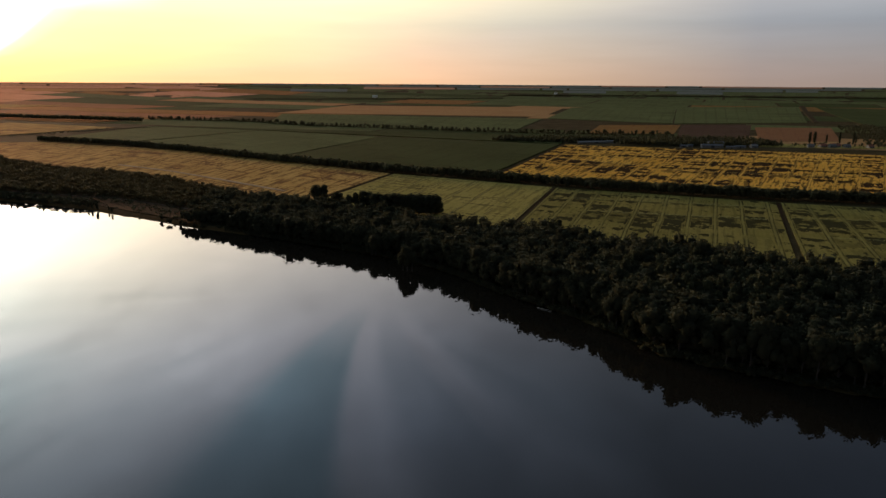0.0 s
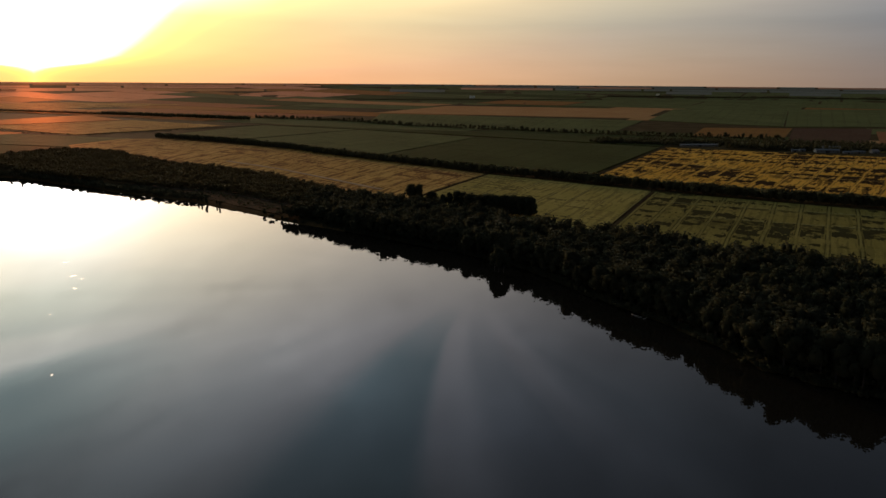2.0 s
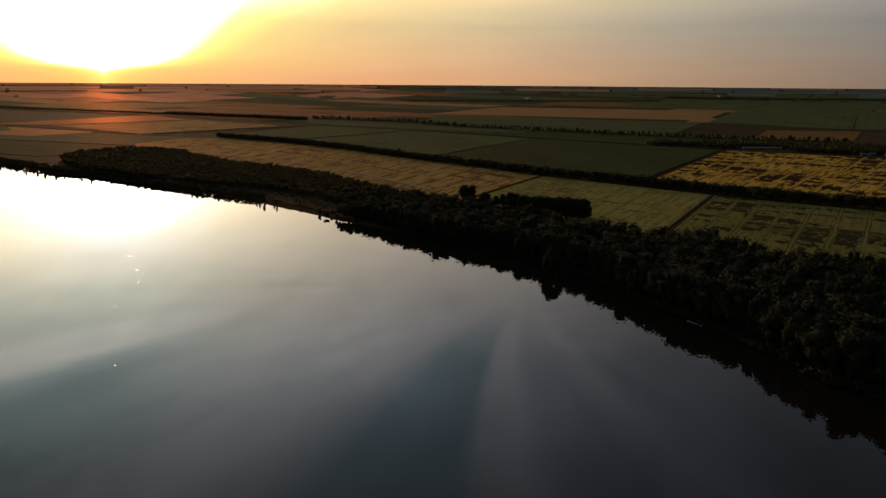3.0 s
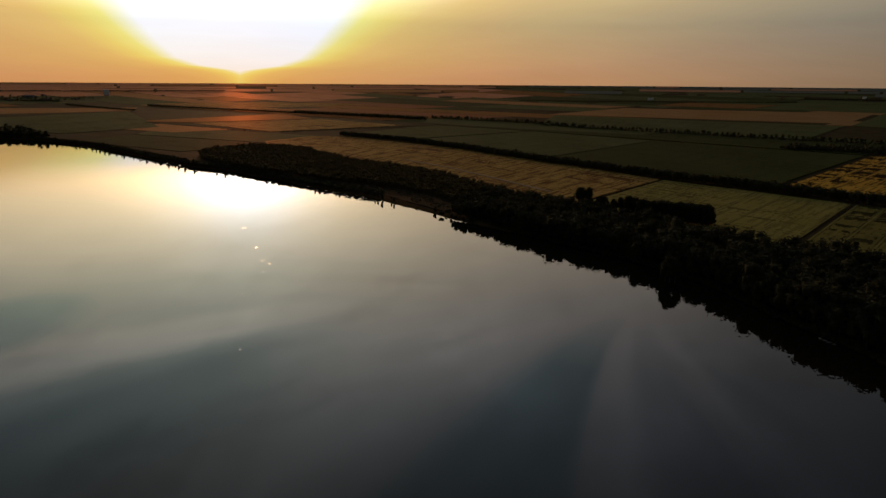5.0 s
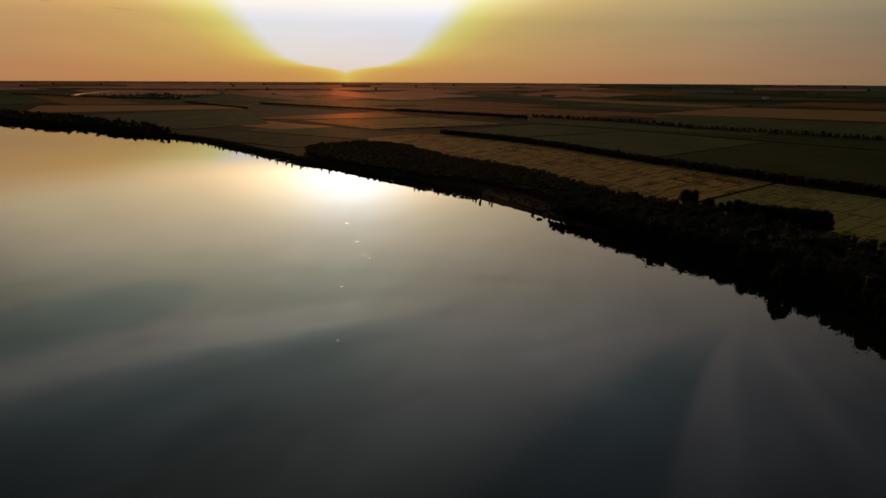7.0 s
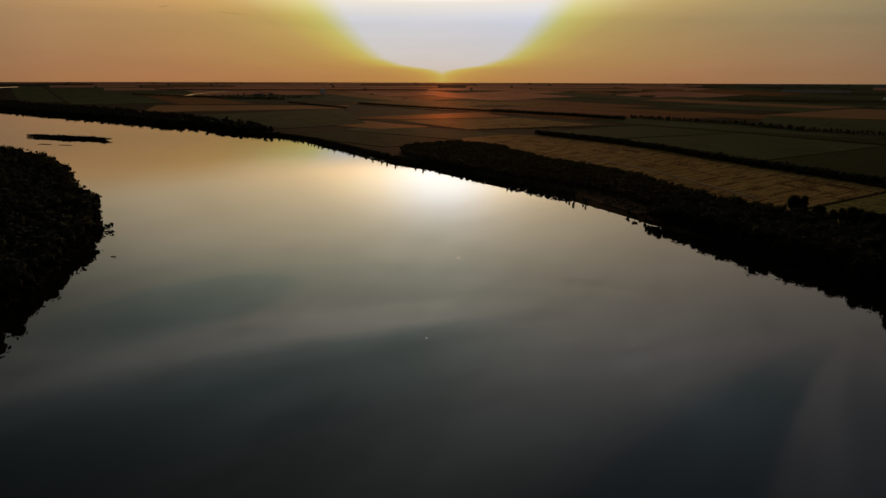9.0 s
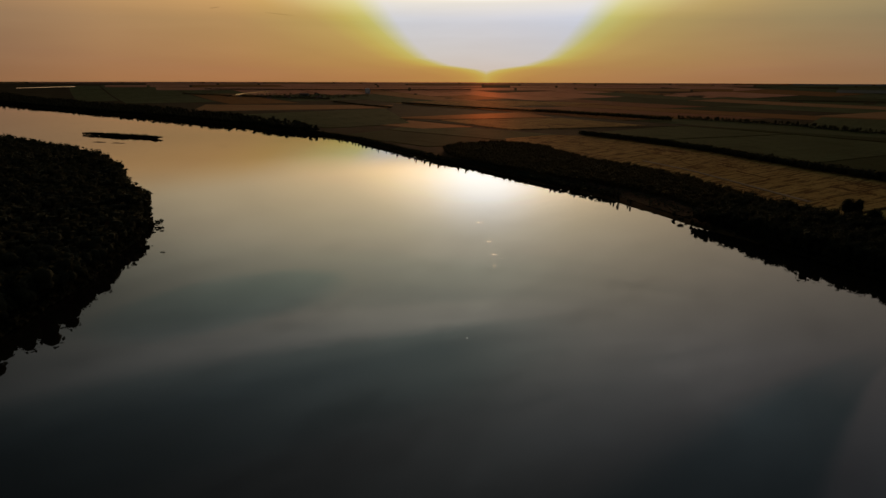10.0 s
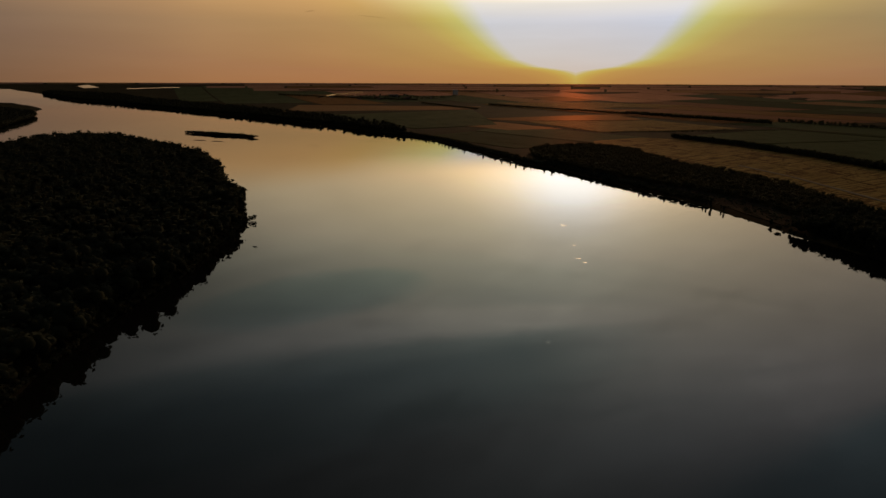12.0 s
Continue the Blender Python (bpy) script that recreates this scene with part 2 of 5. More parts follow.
    # faint level streaks of thin cloud
    thin = noise_tex(nt, scaled(nt, tc, 5.0, 5.0, 55.0), 1.0, 4, 0.55)
    low = mixc(nt, 1.0, low, ramp(nt, thin, [(0.3, (0.94, 0.935, 0.93)), (0.7, (1.0, 1.0, 1.0))]), "MULTIPLY")
    cream = mathn(nt, "MULTIPLY", ramp(nt, el, [(4.6 * d, 0.0), (6.6 * d, 0.8)]), ramp(nt, mathn(nt, "DIVIDE", funnel, 20.0), [(0.12, 1.0), (0.32, 0.0)]))
    low = mixc(nt, cream, low, (3.3, 3.0, 2.25))
    # the low band is the seen sky, the rest is tuned for reflections
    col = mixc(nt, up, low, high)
    sky = nt.nodes.new("ShaderNodeTexSky")
    sky.sky_type, sky.sun_disc = "NISHITA", False
    sky.sun_elevation, sky.sun_rotation = radians(SUN_EL), radians(-SUN_AZ)
    col = mixc(nt, 1.0, col, mixc(nt, 1.0, sky.outputs[0], (0.004, 0.004, 0.004), "MULTIPLY"), "ADD")
    bg = nt.nodes.new("ShaderNodeBackground")
    nt.links.new(col, bg.inputs[0])
    bg.inputs[1].default_value = 1.0
    out = nt.nodes.new("ShaderNodeOutputWorld")
    nt.links.new(bg.outputs[0], out.inputs[0])


make_world()
sun = new("sun", bpy.data.lights.new("sun", "SUN"))
sun.data.energy, sun.data.angle, sun.data.color = 1.8, radians(1.5), (1.0, 0.58, 0.26)
sun.matrix_world = look(sun_dir * 200, (0, 0, 0))

# ------------------------------------------------------------ materials


def material(name):
    m = bpy.data.materials.new(name)
    m.use_nodes = True
    nt = m.node_tree
    b = nt.nodes["Principled BSDF"]
    return m, nt, b


def bump(nt, b, height, strength, distance):
    n = nt.nodes.new("ShaderNodeBump")
    n.inputs["Strength"].default_value, n.inputs["Distance"].default_value = strength, distance
    nt.links.new(height, n.inputs["Height"])
    nt.links.new(n.outputs[0], b.inputs["Normal"])


def pos(nt):
    return nt.nodes.new("ShaderNodeNewGeometry").outputs["Position"]


def haze_gloss(nt, b, share=0.04):
    """An orange gloss laid over crops and soil in place of warm haze towards the sun."""
    g = nt.nodes.new("ShaderNodeBsdfGlossy")
    g.inputs["Color"].default_value, g.inputs["Roughness"].default_value = (1.0, 0.29, 0.085, 1), 0.55
    mix = nt.nodes.new("ShaderNodeMixShader")
    mix.inputs[0].default_value = share
    nt.links.new(b.outputs[0], mix.inputs[1])
    nt.links.new(g.outputs[0], mix.inputs[2])
    nt.links.new(mix.outputs[0], nt.nodes["Material Output"].inputs[0])


def mottled(name, a, b_col, big, small, rough=0.95, relief=0.0, spec=0.004):
    """An earthy surface: two colours mixed at a large and a small scale (sizes in metres)."""
    m, nt, b = material(name)
    p = pos(nt)
    f = mathn(nt, "ADD", mathn(nt, "MULTIPLY", noise_tex(nt, p, 1 / big, 4), 0.6), mathn(nt, "MULTIPLY", noise_tex(nt, p, 1 / small, 4), 0.4))
    nt.links.new(mixc(nt, ramp(nt, f, [(0.36, 0.0), (0.64, 1.0)]), a, b_col), b.inputs["Base Color"])
    b.inputs["Roughness"].default_value, b.inputs["Specular IOR Level"].default_value = rough, spec
    haze_gloss(nt, b, 0.015)
    if relief:
        bump(nt, b, noise_tex(nt, p, 1 / small, 3), 0.8, relief)
    return m


def foliage(name, dark, light):
    m, nt, b = material(name)
    g = nt.nodes.new("ShaderNodeNewGeometry")
    o = nt.nodes.new("ShaderNodeObjectInfo")
    f = mathn(nt, "ADD", mathn(nt, "MULTIPLY", g.outputs["Random Per Island"], 0.12), mathn(nt, "MULTIPLY", o.outputs["Random"], 0.25))
    f = mathn(nt, "ADD", f, mathn(nt, "MULTIPLY", noise_tex(nt, g.outputs["Position"], 0.06, 2), 0.7), clamp=True)
    nt.links.new(mixc(nt, f, dark, light), b.inputs["Base Color"])
    b.inputs["Roughness"].default_value, b.inputs["Specular IOR Level"].default_value = 0.9, 0.025
    t = nt.nodes.new("ShaderNodeBsdfTranslucent")
    nt.links.new(mixc(nt, f, tuple(c * 1.3 for c in dark), tuple(c * 1.3 for c in light)), t.inputs["Color"])
    mix = nt.nodes.new("ShaderNodeMixShader")
    mix.inputs[0].default_value = 0.3
    nt.links.new(b.outputs[0], mix.inputs[1])
    nt.links.new(t.outputs[0], mix.inputs[2])
    nt.links.new(mix.outputs[0], nt.nodes["Material Output"].inputs[0])
    return m


def crop(name, a, b_col, weed, bay=26.0, weeds=0.5, tram=(0.5, 0.42, 0.2), tram_mix=0.6, band=14.0, dark=0.8, big=60.0, width=0.8, line=0.75, lines_v=0.0, grain=(0.07, 0.33), wander=26.0, plots=(), gloss=0.11, thin=0.54, rag=(0.22, 0.13)):
    """A sown field: wheel tracks every bay metres along v; weedy and lodged patches that end at the tracks and lie in bands
    about band metres deep; uneven ripeness; rows of plots (v, slope, depth, u from, u to) sown later; thin dark drill gaps along v where lines_v is set."""
    m, nt, b = material(name)
    uv = nt.nodes.new("ShaderNodeUVMap").outputs[0]
    sep = nt.nodes.new("ShaderNodeSeparateXYZ")
    nt.links.new(uv, sep.inputs[0])
    u, v = sep.outputs[0], sep.outputs[1]
    wob = mathn(nt, "MULTIPLY", mathn(nt, "SUBTRACT", noise_tex(nt, uv, 0.012, 2), 0.5), 2.5)
    only_u = nt.nodes.new("ShaderNodeCombineXYZ")
    nt.links.new(mathn(nt, "MULTIPLY", u, 0.022), only_u.inputs[0])
    wob = mathn(nt, "ADD", wob, mathn(nt, "MULTIPLY", noise_tex(nt, only_u.outputs[0], 1.0, 2), wander))
    uu = mathn(nt, "ADD", u, wob)
    cell = mathn(nt, "DIVIDE", uu, bay)
    inside_bay = mathn(nt, "MULTIPLY", mathn(nt, "FRACT", cell), bay)
    off = mathn(nt, "ABSOLUTE", mathn(nt, "SUBTRACT", inside_bay, 4.0))
    lines = mathn(nt, "LESS_THAN", mathn(nt, "ABSOLUTE", mathn(nt, "SUBTRACT", off, 1.3)), width / 2)
    clear = mathn(nt, "GREATER_THAN", off, 2.1)
    # ripeness, broad and fine, with faint drill rows along v
    f = mathn(nt, "ADD", mathn(nt, "MULTIPLY", noise_tex(nt, uv, 1 / big, 3), 0.5), mathn(nt, "MULTIPLY", noise_tex(nt, uv, 0.25, 3), 0.28))
    f = mathn(nt, "ADD", f, mathn(nt, "MULTIPLY", noise_tex(nt, scaled(nt, uv, 0.5, 0.012), 1.0, 3), 0.22))
    col = mixc(nt, ramp(nt, f, [(0.38, 0.0), (0.62, 1.0)]), a, b_col)
    # thin and thick stands, drawn out along u
    tuft = mathn(nt, "ADD", mathn(nt, "MULTIPLY", noise_tex(nt, scaled(nt, uv, 0.10, 0.30), 1.0, 4, 0.7), 0.6), mathn(nt, "MULTIPLY", noise_tex(nt, uv, 0.9, 3, 0.6), 0.4))
    col = mixc(nt, 1.0, col, ramp(nt, tuft, [(0.34, thin), (0.46, 0.92), (0.60, 1.0)]), "MULTIPLY")
    # bands of patches, different from bay to bay
    ragged = mathn(nt, "MULTIPLY", mathn(nt, "SUBTRACT", noise_tex(nt, scaled(nt, uv, *rag), 1.0, 4, 0.7), 0.5), 1.5)
    comb = nt.nodes.new("ShaderNodeCombineXYZ")
    nt.links.new(mathn(nt, "MULTIPLY", mathn(nt, "FLOOR", cell), 0.33), comb.inputs[0])
    nt.links.new(mathn(nt, "ADD", mathn(nt, "DIVIDE", v, band), mathn(nt, "MULTIPLY", ragged, 0.6)), comb.inputs[1])
    pn = noise_tex(nt, comb.outputs[0], 1.0, 1, 0.5)
    reg = noise_tex(nt, uv, 0.008, 2)
    thr = mathn(nt, "ADD", mathn(nt, "ADD", pn, mathn(nt, "MULTIPLY", ragged, 0.5)), mathn(nt, "MULTIPLY", mathn(nt, "SUBTRACT", reg, 0.5), 0.55))
    patch = ramp(nt, thr, [(0.66 - 0.16 * weeds, 0.0), (0.685 - 0.16 * weeds, 1.0)])
    patch = mathn(nt, "MULTIPLY", patch, clear)
    fleck = ramp(nt, mathn(nt, "ADD", noise_tex(nt, scaled(nt, uv, *grain), 1.0, 4, 0.6), mathn(nt, "MULTIPLY", mathn(nt, "SUBTRACT", reg, 0.5), 0.3)), [(0.62, 0.0), (0.66, 0.7)])
    patch = mathn(nt, "MAXIMUM", patch, mathn(nt, "MULTIPLY", fleck, clear))
    if lines_v:
        gap = ramp(nt, mathn(nt, "ADD", noise_tex(nt, scaled(nt, uv, 0.28, 0.02), 1.0, 2), mathn(nt, "MULTIPLY", ragged, 0.12)), [(0.535, 0.0), (0.565, lines_v)])
        patch = mathn(nt, "MAXIMUM", patch, gap)
    path = None
    for v0, slope, depth, u0, u1 in plots:
        # a row of darker plots, one to a bay, under a pale cross path
        w = mathn(nt, "SUBTRACT", mathn(nt, "ADD", v, mathn(nt, "MULTIPLY", ragged, 16.0)), mathn(nt, "MULTIPLY", u, slope))
        span = mathn(nt, "MULTIPLY", mathn(nt, "GREATER_THAN", u, u0), mathn(nt, "LESS_THAN", u, u1))
        inner = mathn(nt, "MULTIPLY", mathn(nt, "LESS_THAN", w, v0), mathn(nt, "GREATER_THAN", w, v0 - depth))
        pick = nt.nodes.new("ShaderNodeTexWhiteNoise")
        pick.noise_dimensions = "1D"
        nt.links.new(mathn(nt, "ADD", mathn(nt, "FLOOR", cell), v0), pick.inputs["W"])
        bare = ramp(nt, mathn(nt, "ADD", noise_tex(nt, scaled(nt, uv, 0.09, 0.07), 1.0, 4, 0.65), mathn(nt, "MULTIPLY", ragged, 0.2)), [(0.40, 0.15), (0.52, 1.0)])
        inner = mathn(nt, "MULTIPLY", mathn(nt, "MULTIPLY", mathn(nt, "MULTIPLY", inner, span), bare), mathn(nt, "MULTIPLY", clear, ramp(nt, pick.outputs["Value"], [(0.0, 0.35), (0.35, 1.0)])))
        patch = mathn(nt, "MAXIMUM", patch, inner)
        lane = mathn(nt, "MULTIPLY", span, mathn(nt, "LESS_THAN", mathn(nt, "ABSOLUTE", mathn(nt, "SUBTRACT", w, v0 + 1.6)), 1.2))
        path = lane if path is None else mathn(nt, "MAXIMUM", path, lane)
    weed2 = mixc(nt, noise_tex(nt, uv, 0.05, 3), tuple(c * 0.6 for c in weed), tuple(c * 1.4 for c in weed))
    col = mixc(nt, mathn(nt, "MULTIPLY", patch, dark), col, weed2)
    if path is not None:
        col = mixc(nt, mathn(nt, "MULTIPLY", path, 0.6), col, tram)
    # wheel tracks: a pale strip of thinner crop between two dark weedy lines, broken here and there
    middle = mathn(nt, "LESS_THAN", off, 1.3 - width / 2)
    worn = ramp(nt, mathn(nt, "ADD", noise_tex(nt, uv, 0.045, 3), mathn(nt, "MULTIPLY", ragged, 0.3)), [(0.36, 0.25), (0.56, 1.0)])
    col = mixc(nt, mathn(nt, "MULTIPLY", mathn(nt, "MULTIPLY", middle, worn), tram_mix), col, tram)
    col = mixc(nt, mathn(nt, "MULTIPLY", mathn(nt, "MULTIPLY", lines, worn), line), col, weed2)
    nt.links.new(col, b.inputs["Base Color"])
    b.inputs["Roughness"].default_value, b.inputs["Specular IOR Level"].default_value = 0.95, 0.0035
    haze_gloss(nt, b, gloss)
    h = mathn(nt, "SUBTRACT", mathn(nt, "MULTIPLY", noise_tex(nt, uv, 0.5, 3), 0.6), mathn(nt, "ADD", patch, mathn(nt, "MULTIPLY", lines, 0.8)))
    bump(nt, b, h, 0.8, 0.9)
    return m


def plain(name, col, rough=0.7, metal=0.0, var=0.15, scale=0.5):
    m, nt, b = material(name)
    f = noise_tex(nt, pos(nt), scale, 4)
    nt.links.new(mixc(nt, f, tuple(c * (1 - var) for c in col), tuple(min(1, c * (1 + var)) for c in col)), b.inputs["Base Color"])
    b.inputs["Roughness"].default_value, b.inputs["Metallic"].default_value = rough, metal
    return m


def water_material():
    m, nt, b = material("river_water")
    p = pos(nt)
    n = noise_tex(nt, scaled(nt, p, 1 / 70, 1 / 30, 1, 0.6), 1.0, 3)
    nt.links.new(mixc(nt, n, (0.011, 0.009, 0.006), (0.016, 0.013, 0.009)), b.inputs["Base Color"])
    b.inputs["IOR"].default_value = 1.333
    b.inputs["Specular IOR Level"].default_value = 0.5
    # calm glassy water with rougher reaches where air moves over it
    calm = noise_tex(nt, scaled(nt, p, 1 / 220, 1 / 60, 1, 0.5), 1.0, 3)
    nt.links.new(ramp(nt, calm, [(0.35, 0.004), (0.7, 0.012)]), b.inputs["Roughness"])
    h = mathn(nt, "ADD", noise_tex(nt, scaled(nt, p, 0.30, 0.18, 1, 0.9), 1.0, 2), mathn(nt, "MULTIPLY", noise_tex(nt, p, 0.05, 2), 1.5))
    bump(nt, b, h, 0.05, 0.12)
    return m


M = {
    "water": water_material(),
    "ground": mottled("meadow_ground", (0.035, 0.033, 0.014), (0.075, 0.061, 0.028), 45, 3, relief=0.3),
    "bank": mottled("bank_grass", (0.040, 0.035, 0.019), (0.072, 0.058, 0.030), 9, 1.2, relief=0.2),
    "floor": mottled("forest_floor", (0.020, 0.019, 0.010), (0.040, 0.034, 0.018), 12, 1.5),
    "bark": plain("bark", (0.06, 0.047, 0.036), 0.9, scale=3.0, var=0.3),
    "leaf": foliage("leaves_dark", (0.042, 0.042, 0.024), (0.066, 0.064, 0.036)),
    "poplar": foliage("leaves_poplar", (0.042, 0.044, 0.023), (0.074, 0.074, 0.040)),
    "young": foliage("leaves_young", (0.075, 0.060, 0.026), (0.115, 0.088, 0.038)),
    "hedge": foliage("leaves_hedge", (0.060, 0.058, 0.030), (0.108, 0.100, 0.052)),
    "wheat": crop("ripe_wheat", (0.70, 0.36, 0.045), (0.84, 0.48, 0.080), (0.036, 0.024, 0.011), 24, 0.85, (0.66, 0.44, 0.13), 0.2, 30.0, 1.0, grain=(0.08, 0.045), rag=(0.13, 0.04), lines_v=0.7, line=0.75, wander=14.0, plots=((212, -0.42, 42, 20, 135), (118, 0.0, 22, 170, 330)), gloss=0.012, thin=0.8),
    "strip_gold": crop("pale_wheat", (0.407, 0.273, 0.0732), (0.587, 0.413, 0.12), (0.054, 0.038, 0.0168), 34, 0.25, (0.45, 0.35, 0.146), 0.3, 9.0, 0.9, lines_v=0.8, grain=(0.2, 0.018), width=1.6, line=0.95, gloss=0.05),
    "strip_mid": crop("turning_wheat", (0.316, 0.262, 0.0638), (0.452, 0.358, 0.0998), (0.072, 0.066, 0.0224), 27, 0.3, (0.36, 0.31, 0.123), 0.4, 9.0, 0.75, lines_v=0.5, grain=(0.2, 0.03), width=1.1, gloss=0.015),
    "strip_green": crop("green_wheat", (0.208, 0.178, 0.042), (0.305, 0.25, 0.066), (0.0252, 0.032, 0.0134), 19.5, 0.72, (0.252, 0.245, 0.0896), 0.22, 24.0, 0.95, grain=(0.08, 0.09), rag=(0.16, 0.08), thin=0.7, lines_v=0.3, wander=6.0, width=1.0, plots=((100, 0.27, 36, 40, 178), (165, 0.2, 9, 20, 178)), gloss=0.015),
    "strip_green_east": crop("green_wheat_plots", (0.208, 0.178, 0.042), (0.305, 0.25, 0.066), (0.0252, 0.032, 0.0134), 19.5, 0.72, (0.252, 0.245, 0.0896), 0.22, 24.0, 0.95, grain=(0.08, 0.09), rag=(0.16, 0.08), thin=0.7, lines_v=0.3, wander=6.0, width=1.0, plots=((200, 0.3, 38, 0, 250), (120, 0.3, 30, 20, 250)), gloss=0.015),
    "maize": crop("dark_maize", (0.053, 0.072, 0.0242), (0.0737, 0.096, 0.0327), (0.0324, 0.046, 0.0179), 36, 0.2, (0.054, 0.06, 0.0224), 0.3, 30.0, 0.4, 180, gloss=0.015),
    "green": crop("green_crop", (0.100, 0.122, 0.045), (0.145, 0.168, 0.064), (0.045, 0.062, 0.0246), 36, 0.3, (0.081, 0.09, 0.0392), 0.3, 30.0, 0.4, 160, gloss=0.015),
    "tan": crop("tan_stubble", (0.265, 0.198, 0.082), (0.345, 0.26, 0.115), (0.171, 0.13, 0.0616), 30, 0.3, (0.315, 0.25, 0.134), 0.4, 25.0, 0.4, 150),
    "red_soil": crop("red_brown_soil", (0.185, 0.105, 0.052), (0.24, 0.14, 0.07), (0.115, 0.07, 0.042), 30, 0.2, (0.18, 0.125, 0.075), 0.3, 25.0, 0.4, 120, gloss=0.07),
    "dark_soil": crop("dark_soil", (0.0634, 0.048, 0.0327), (0.0864, 0.0672, 0.0459), (0.045, 0.038, 0.028), 30, 0.2, (0.072, 0.06, 0.0448), 0.3, 25.0, 0.4, 120, gloss=0.03),
    "olive": crop("olive_crop", (0.115, 0.101, 0.0315), (0.167, 0.139, 0.0448), (0.0495, 0.045, 0.0202), 30, 0.3, (0.135, 0.13, 0.0672), 0.4, 25.0, 0.5, 140),
    # two far crops, one warm, one cool: distance haze put into base colours
    "haze_crop": crop("haze_paled_crop", (0.30, 0.235, 0.165), (0.42, 0.33, 0.235), (0.108, 0.105, 0.0784), 30, 0.3, (0.27, 0.28, 0.224), 0.3, 25.0, 0.4, 150, gloss=0.2),
    "haze_cool": crop("haze_cooled_crop", (0.15, 0.172, 0.145), (0.21, 0.232, 0.195), (0.10, 0.115, 0.095), 30, 0.3, (0.2, 0.2, 0.18), 0.3, 25.0, 0.4, 150, gloss=0.015),
    "dirt": mottled("dirt_track", (0.022, 0.019, 0.010), (0.038, 0.031, 0.017), 20, 2),
    "pale_dirt": mottled("pale_track", (0.34, 0.27, 0.17), (0.46, 0.37, 0.24), 20, 2),
    "sheet": plain("grey_sheet_metal", (0.13, 0.13, 0.13), 0.85, 0.0, 0.25),
    "white": plain("weathered_white_plaster", (0.24, 0.225, 0.20), 0.85),
    "bright": plain("white_painted_steel", (0.85, 0.85, 0.84), 0.4, 0.0, 0.05),
    "tile": plain("clay_tile", (0.24, 0.10, 0.06), 0.85, scale=1.5),
    "dark": plain("dark_opening", (0.03, 0.03, 0.035), 0.4),
    "glass": plain("window_glass", (0.05, 0.06, 0.07), 0.08, var=0.05),
    "sand": mottled("wet_sand", (0.06, 0.048, 0.034), (0.11, 0.09, 0.065), 6, 0.8),
    # fully metallic, so the river streaks mirror the sky brighter than the water
    "foam": plain("mirror_streak", (0.58, 0.56, 0.54), 0.35, 1.0, 0.05),
    "wood": plain("driftwood", (0.16, 0.13, 0.10), 0.9, scale=4),
    "drift_pale": plain("bleached_driftwood", (0.5, 0.46, 0.40), 0.9, scale=4),
}

# ------------------------------------------------------------ helpers for meshes


def mesh_of(name, verts, faces, mat, smooth=False, uv=None, normals=None):
    """A mesh out of arrays: verts (n, 3), faces (m, k) with one k; normals are the shading normals of the points, if given."""
    verts, faces = np.asarray(verts, np.float32), np.asarray(faces, np.int32)
    me = bpy.data.meshes.new(name)
    k = faces.shape[1]
    me.vertices.add(len(verts))
    me.vertices.foreach_set("co", verts.ravel())
    me.loops.add(faces.size)
    me.loops.foreach_set("vertex_index", faces.ravel())
    me.polygons.add(len(faces))
    me.polygons.foreach_set("loop_start", np.arange(0, faces.size, k, dtype=np.int32))
    me.polygons.foreach_set("use_smooth", np.full(len(faces), smooth))
    if uv is not None:
        lay = me.uv_layers.new(name="UVMap")
        lay.data.foreach_set("uv", np.asarray(uv, np.float32)[faces.ravel()].ravel())
    me.materials.append(mat)
    me.update(calc_edges=True)
    if normals is not None:
        lay = me.attributes.new("custom_normal", "FLOAT_VECTOR", "POINT")
        lay.data.foreach_set("vector", np.asarray(normals, np.float32).ravel())
    return me


def structure(name, me, label, category):
    return tagged(new(name, me), label, category, kind="structure")


def part(name, bm, mat, parent, label=""):
    if isinstance(bm, bmesh.types.BMesh):
        me = bpy.data.meshes.new(name)
        bm.to_mesh(me)
        bm.free()
        me.materials.append(mat)
    else:
        me = bm
    ob = new(name, me)
    ob.parent = parent
    return tagged(ob, label)


def bowl(r):
    """The plain lies flat and climbs gently towards the far rim."""
    s = np.clip((np.asarray(r, float) - 2600) / 2250, 0, 1.03)
    return 73 * s * s


def land(x, y):
    return 2.0 + bowl(np.hypot(x, y))


def wobble(n, amp, seed, step):
    """A smooth random line of n values."""
    rng = np.random.default_rng(seed)
    k = max(4, n // step + 2)
    return np.interp(np.linspace(0, k - 1, n), np.arange(k), rng.normal(0, amp, k))


def inside(poly, x, y):
    """Which of the points lie in the polygon."""
    p = np.asarray(poly, float)
    r = np.zeros(np.shape(x), bool)
    for (x0, y0), (x1, y1) in zip(p, np.roll(p, -1, 0)):
        hit = (y0 > y) != (y1 > y)
        with np.errstate(divide="ignore", invalid="ignore"):
            r ^= hit & (x < (x1 - x0) * (y - y0) / (y1 - y0 + 1e-12) + x0)
    return r


def along(poly, step):
    """Points every step metres along a polyline."""
    p = np.asarray(poly, float)
    s = np.concatenate(([0], np.cumsum(np.hypot(*np.diff(p, axis=0).T))))
    q = np.arange(0, s[-1], step)
    return np.stack([np.interp(q, s, p[:, 0]), np.interp(q, s, p[:, 1])], 1)


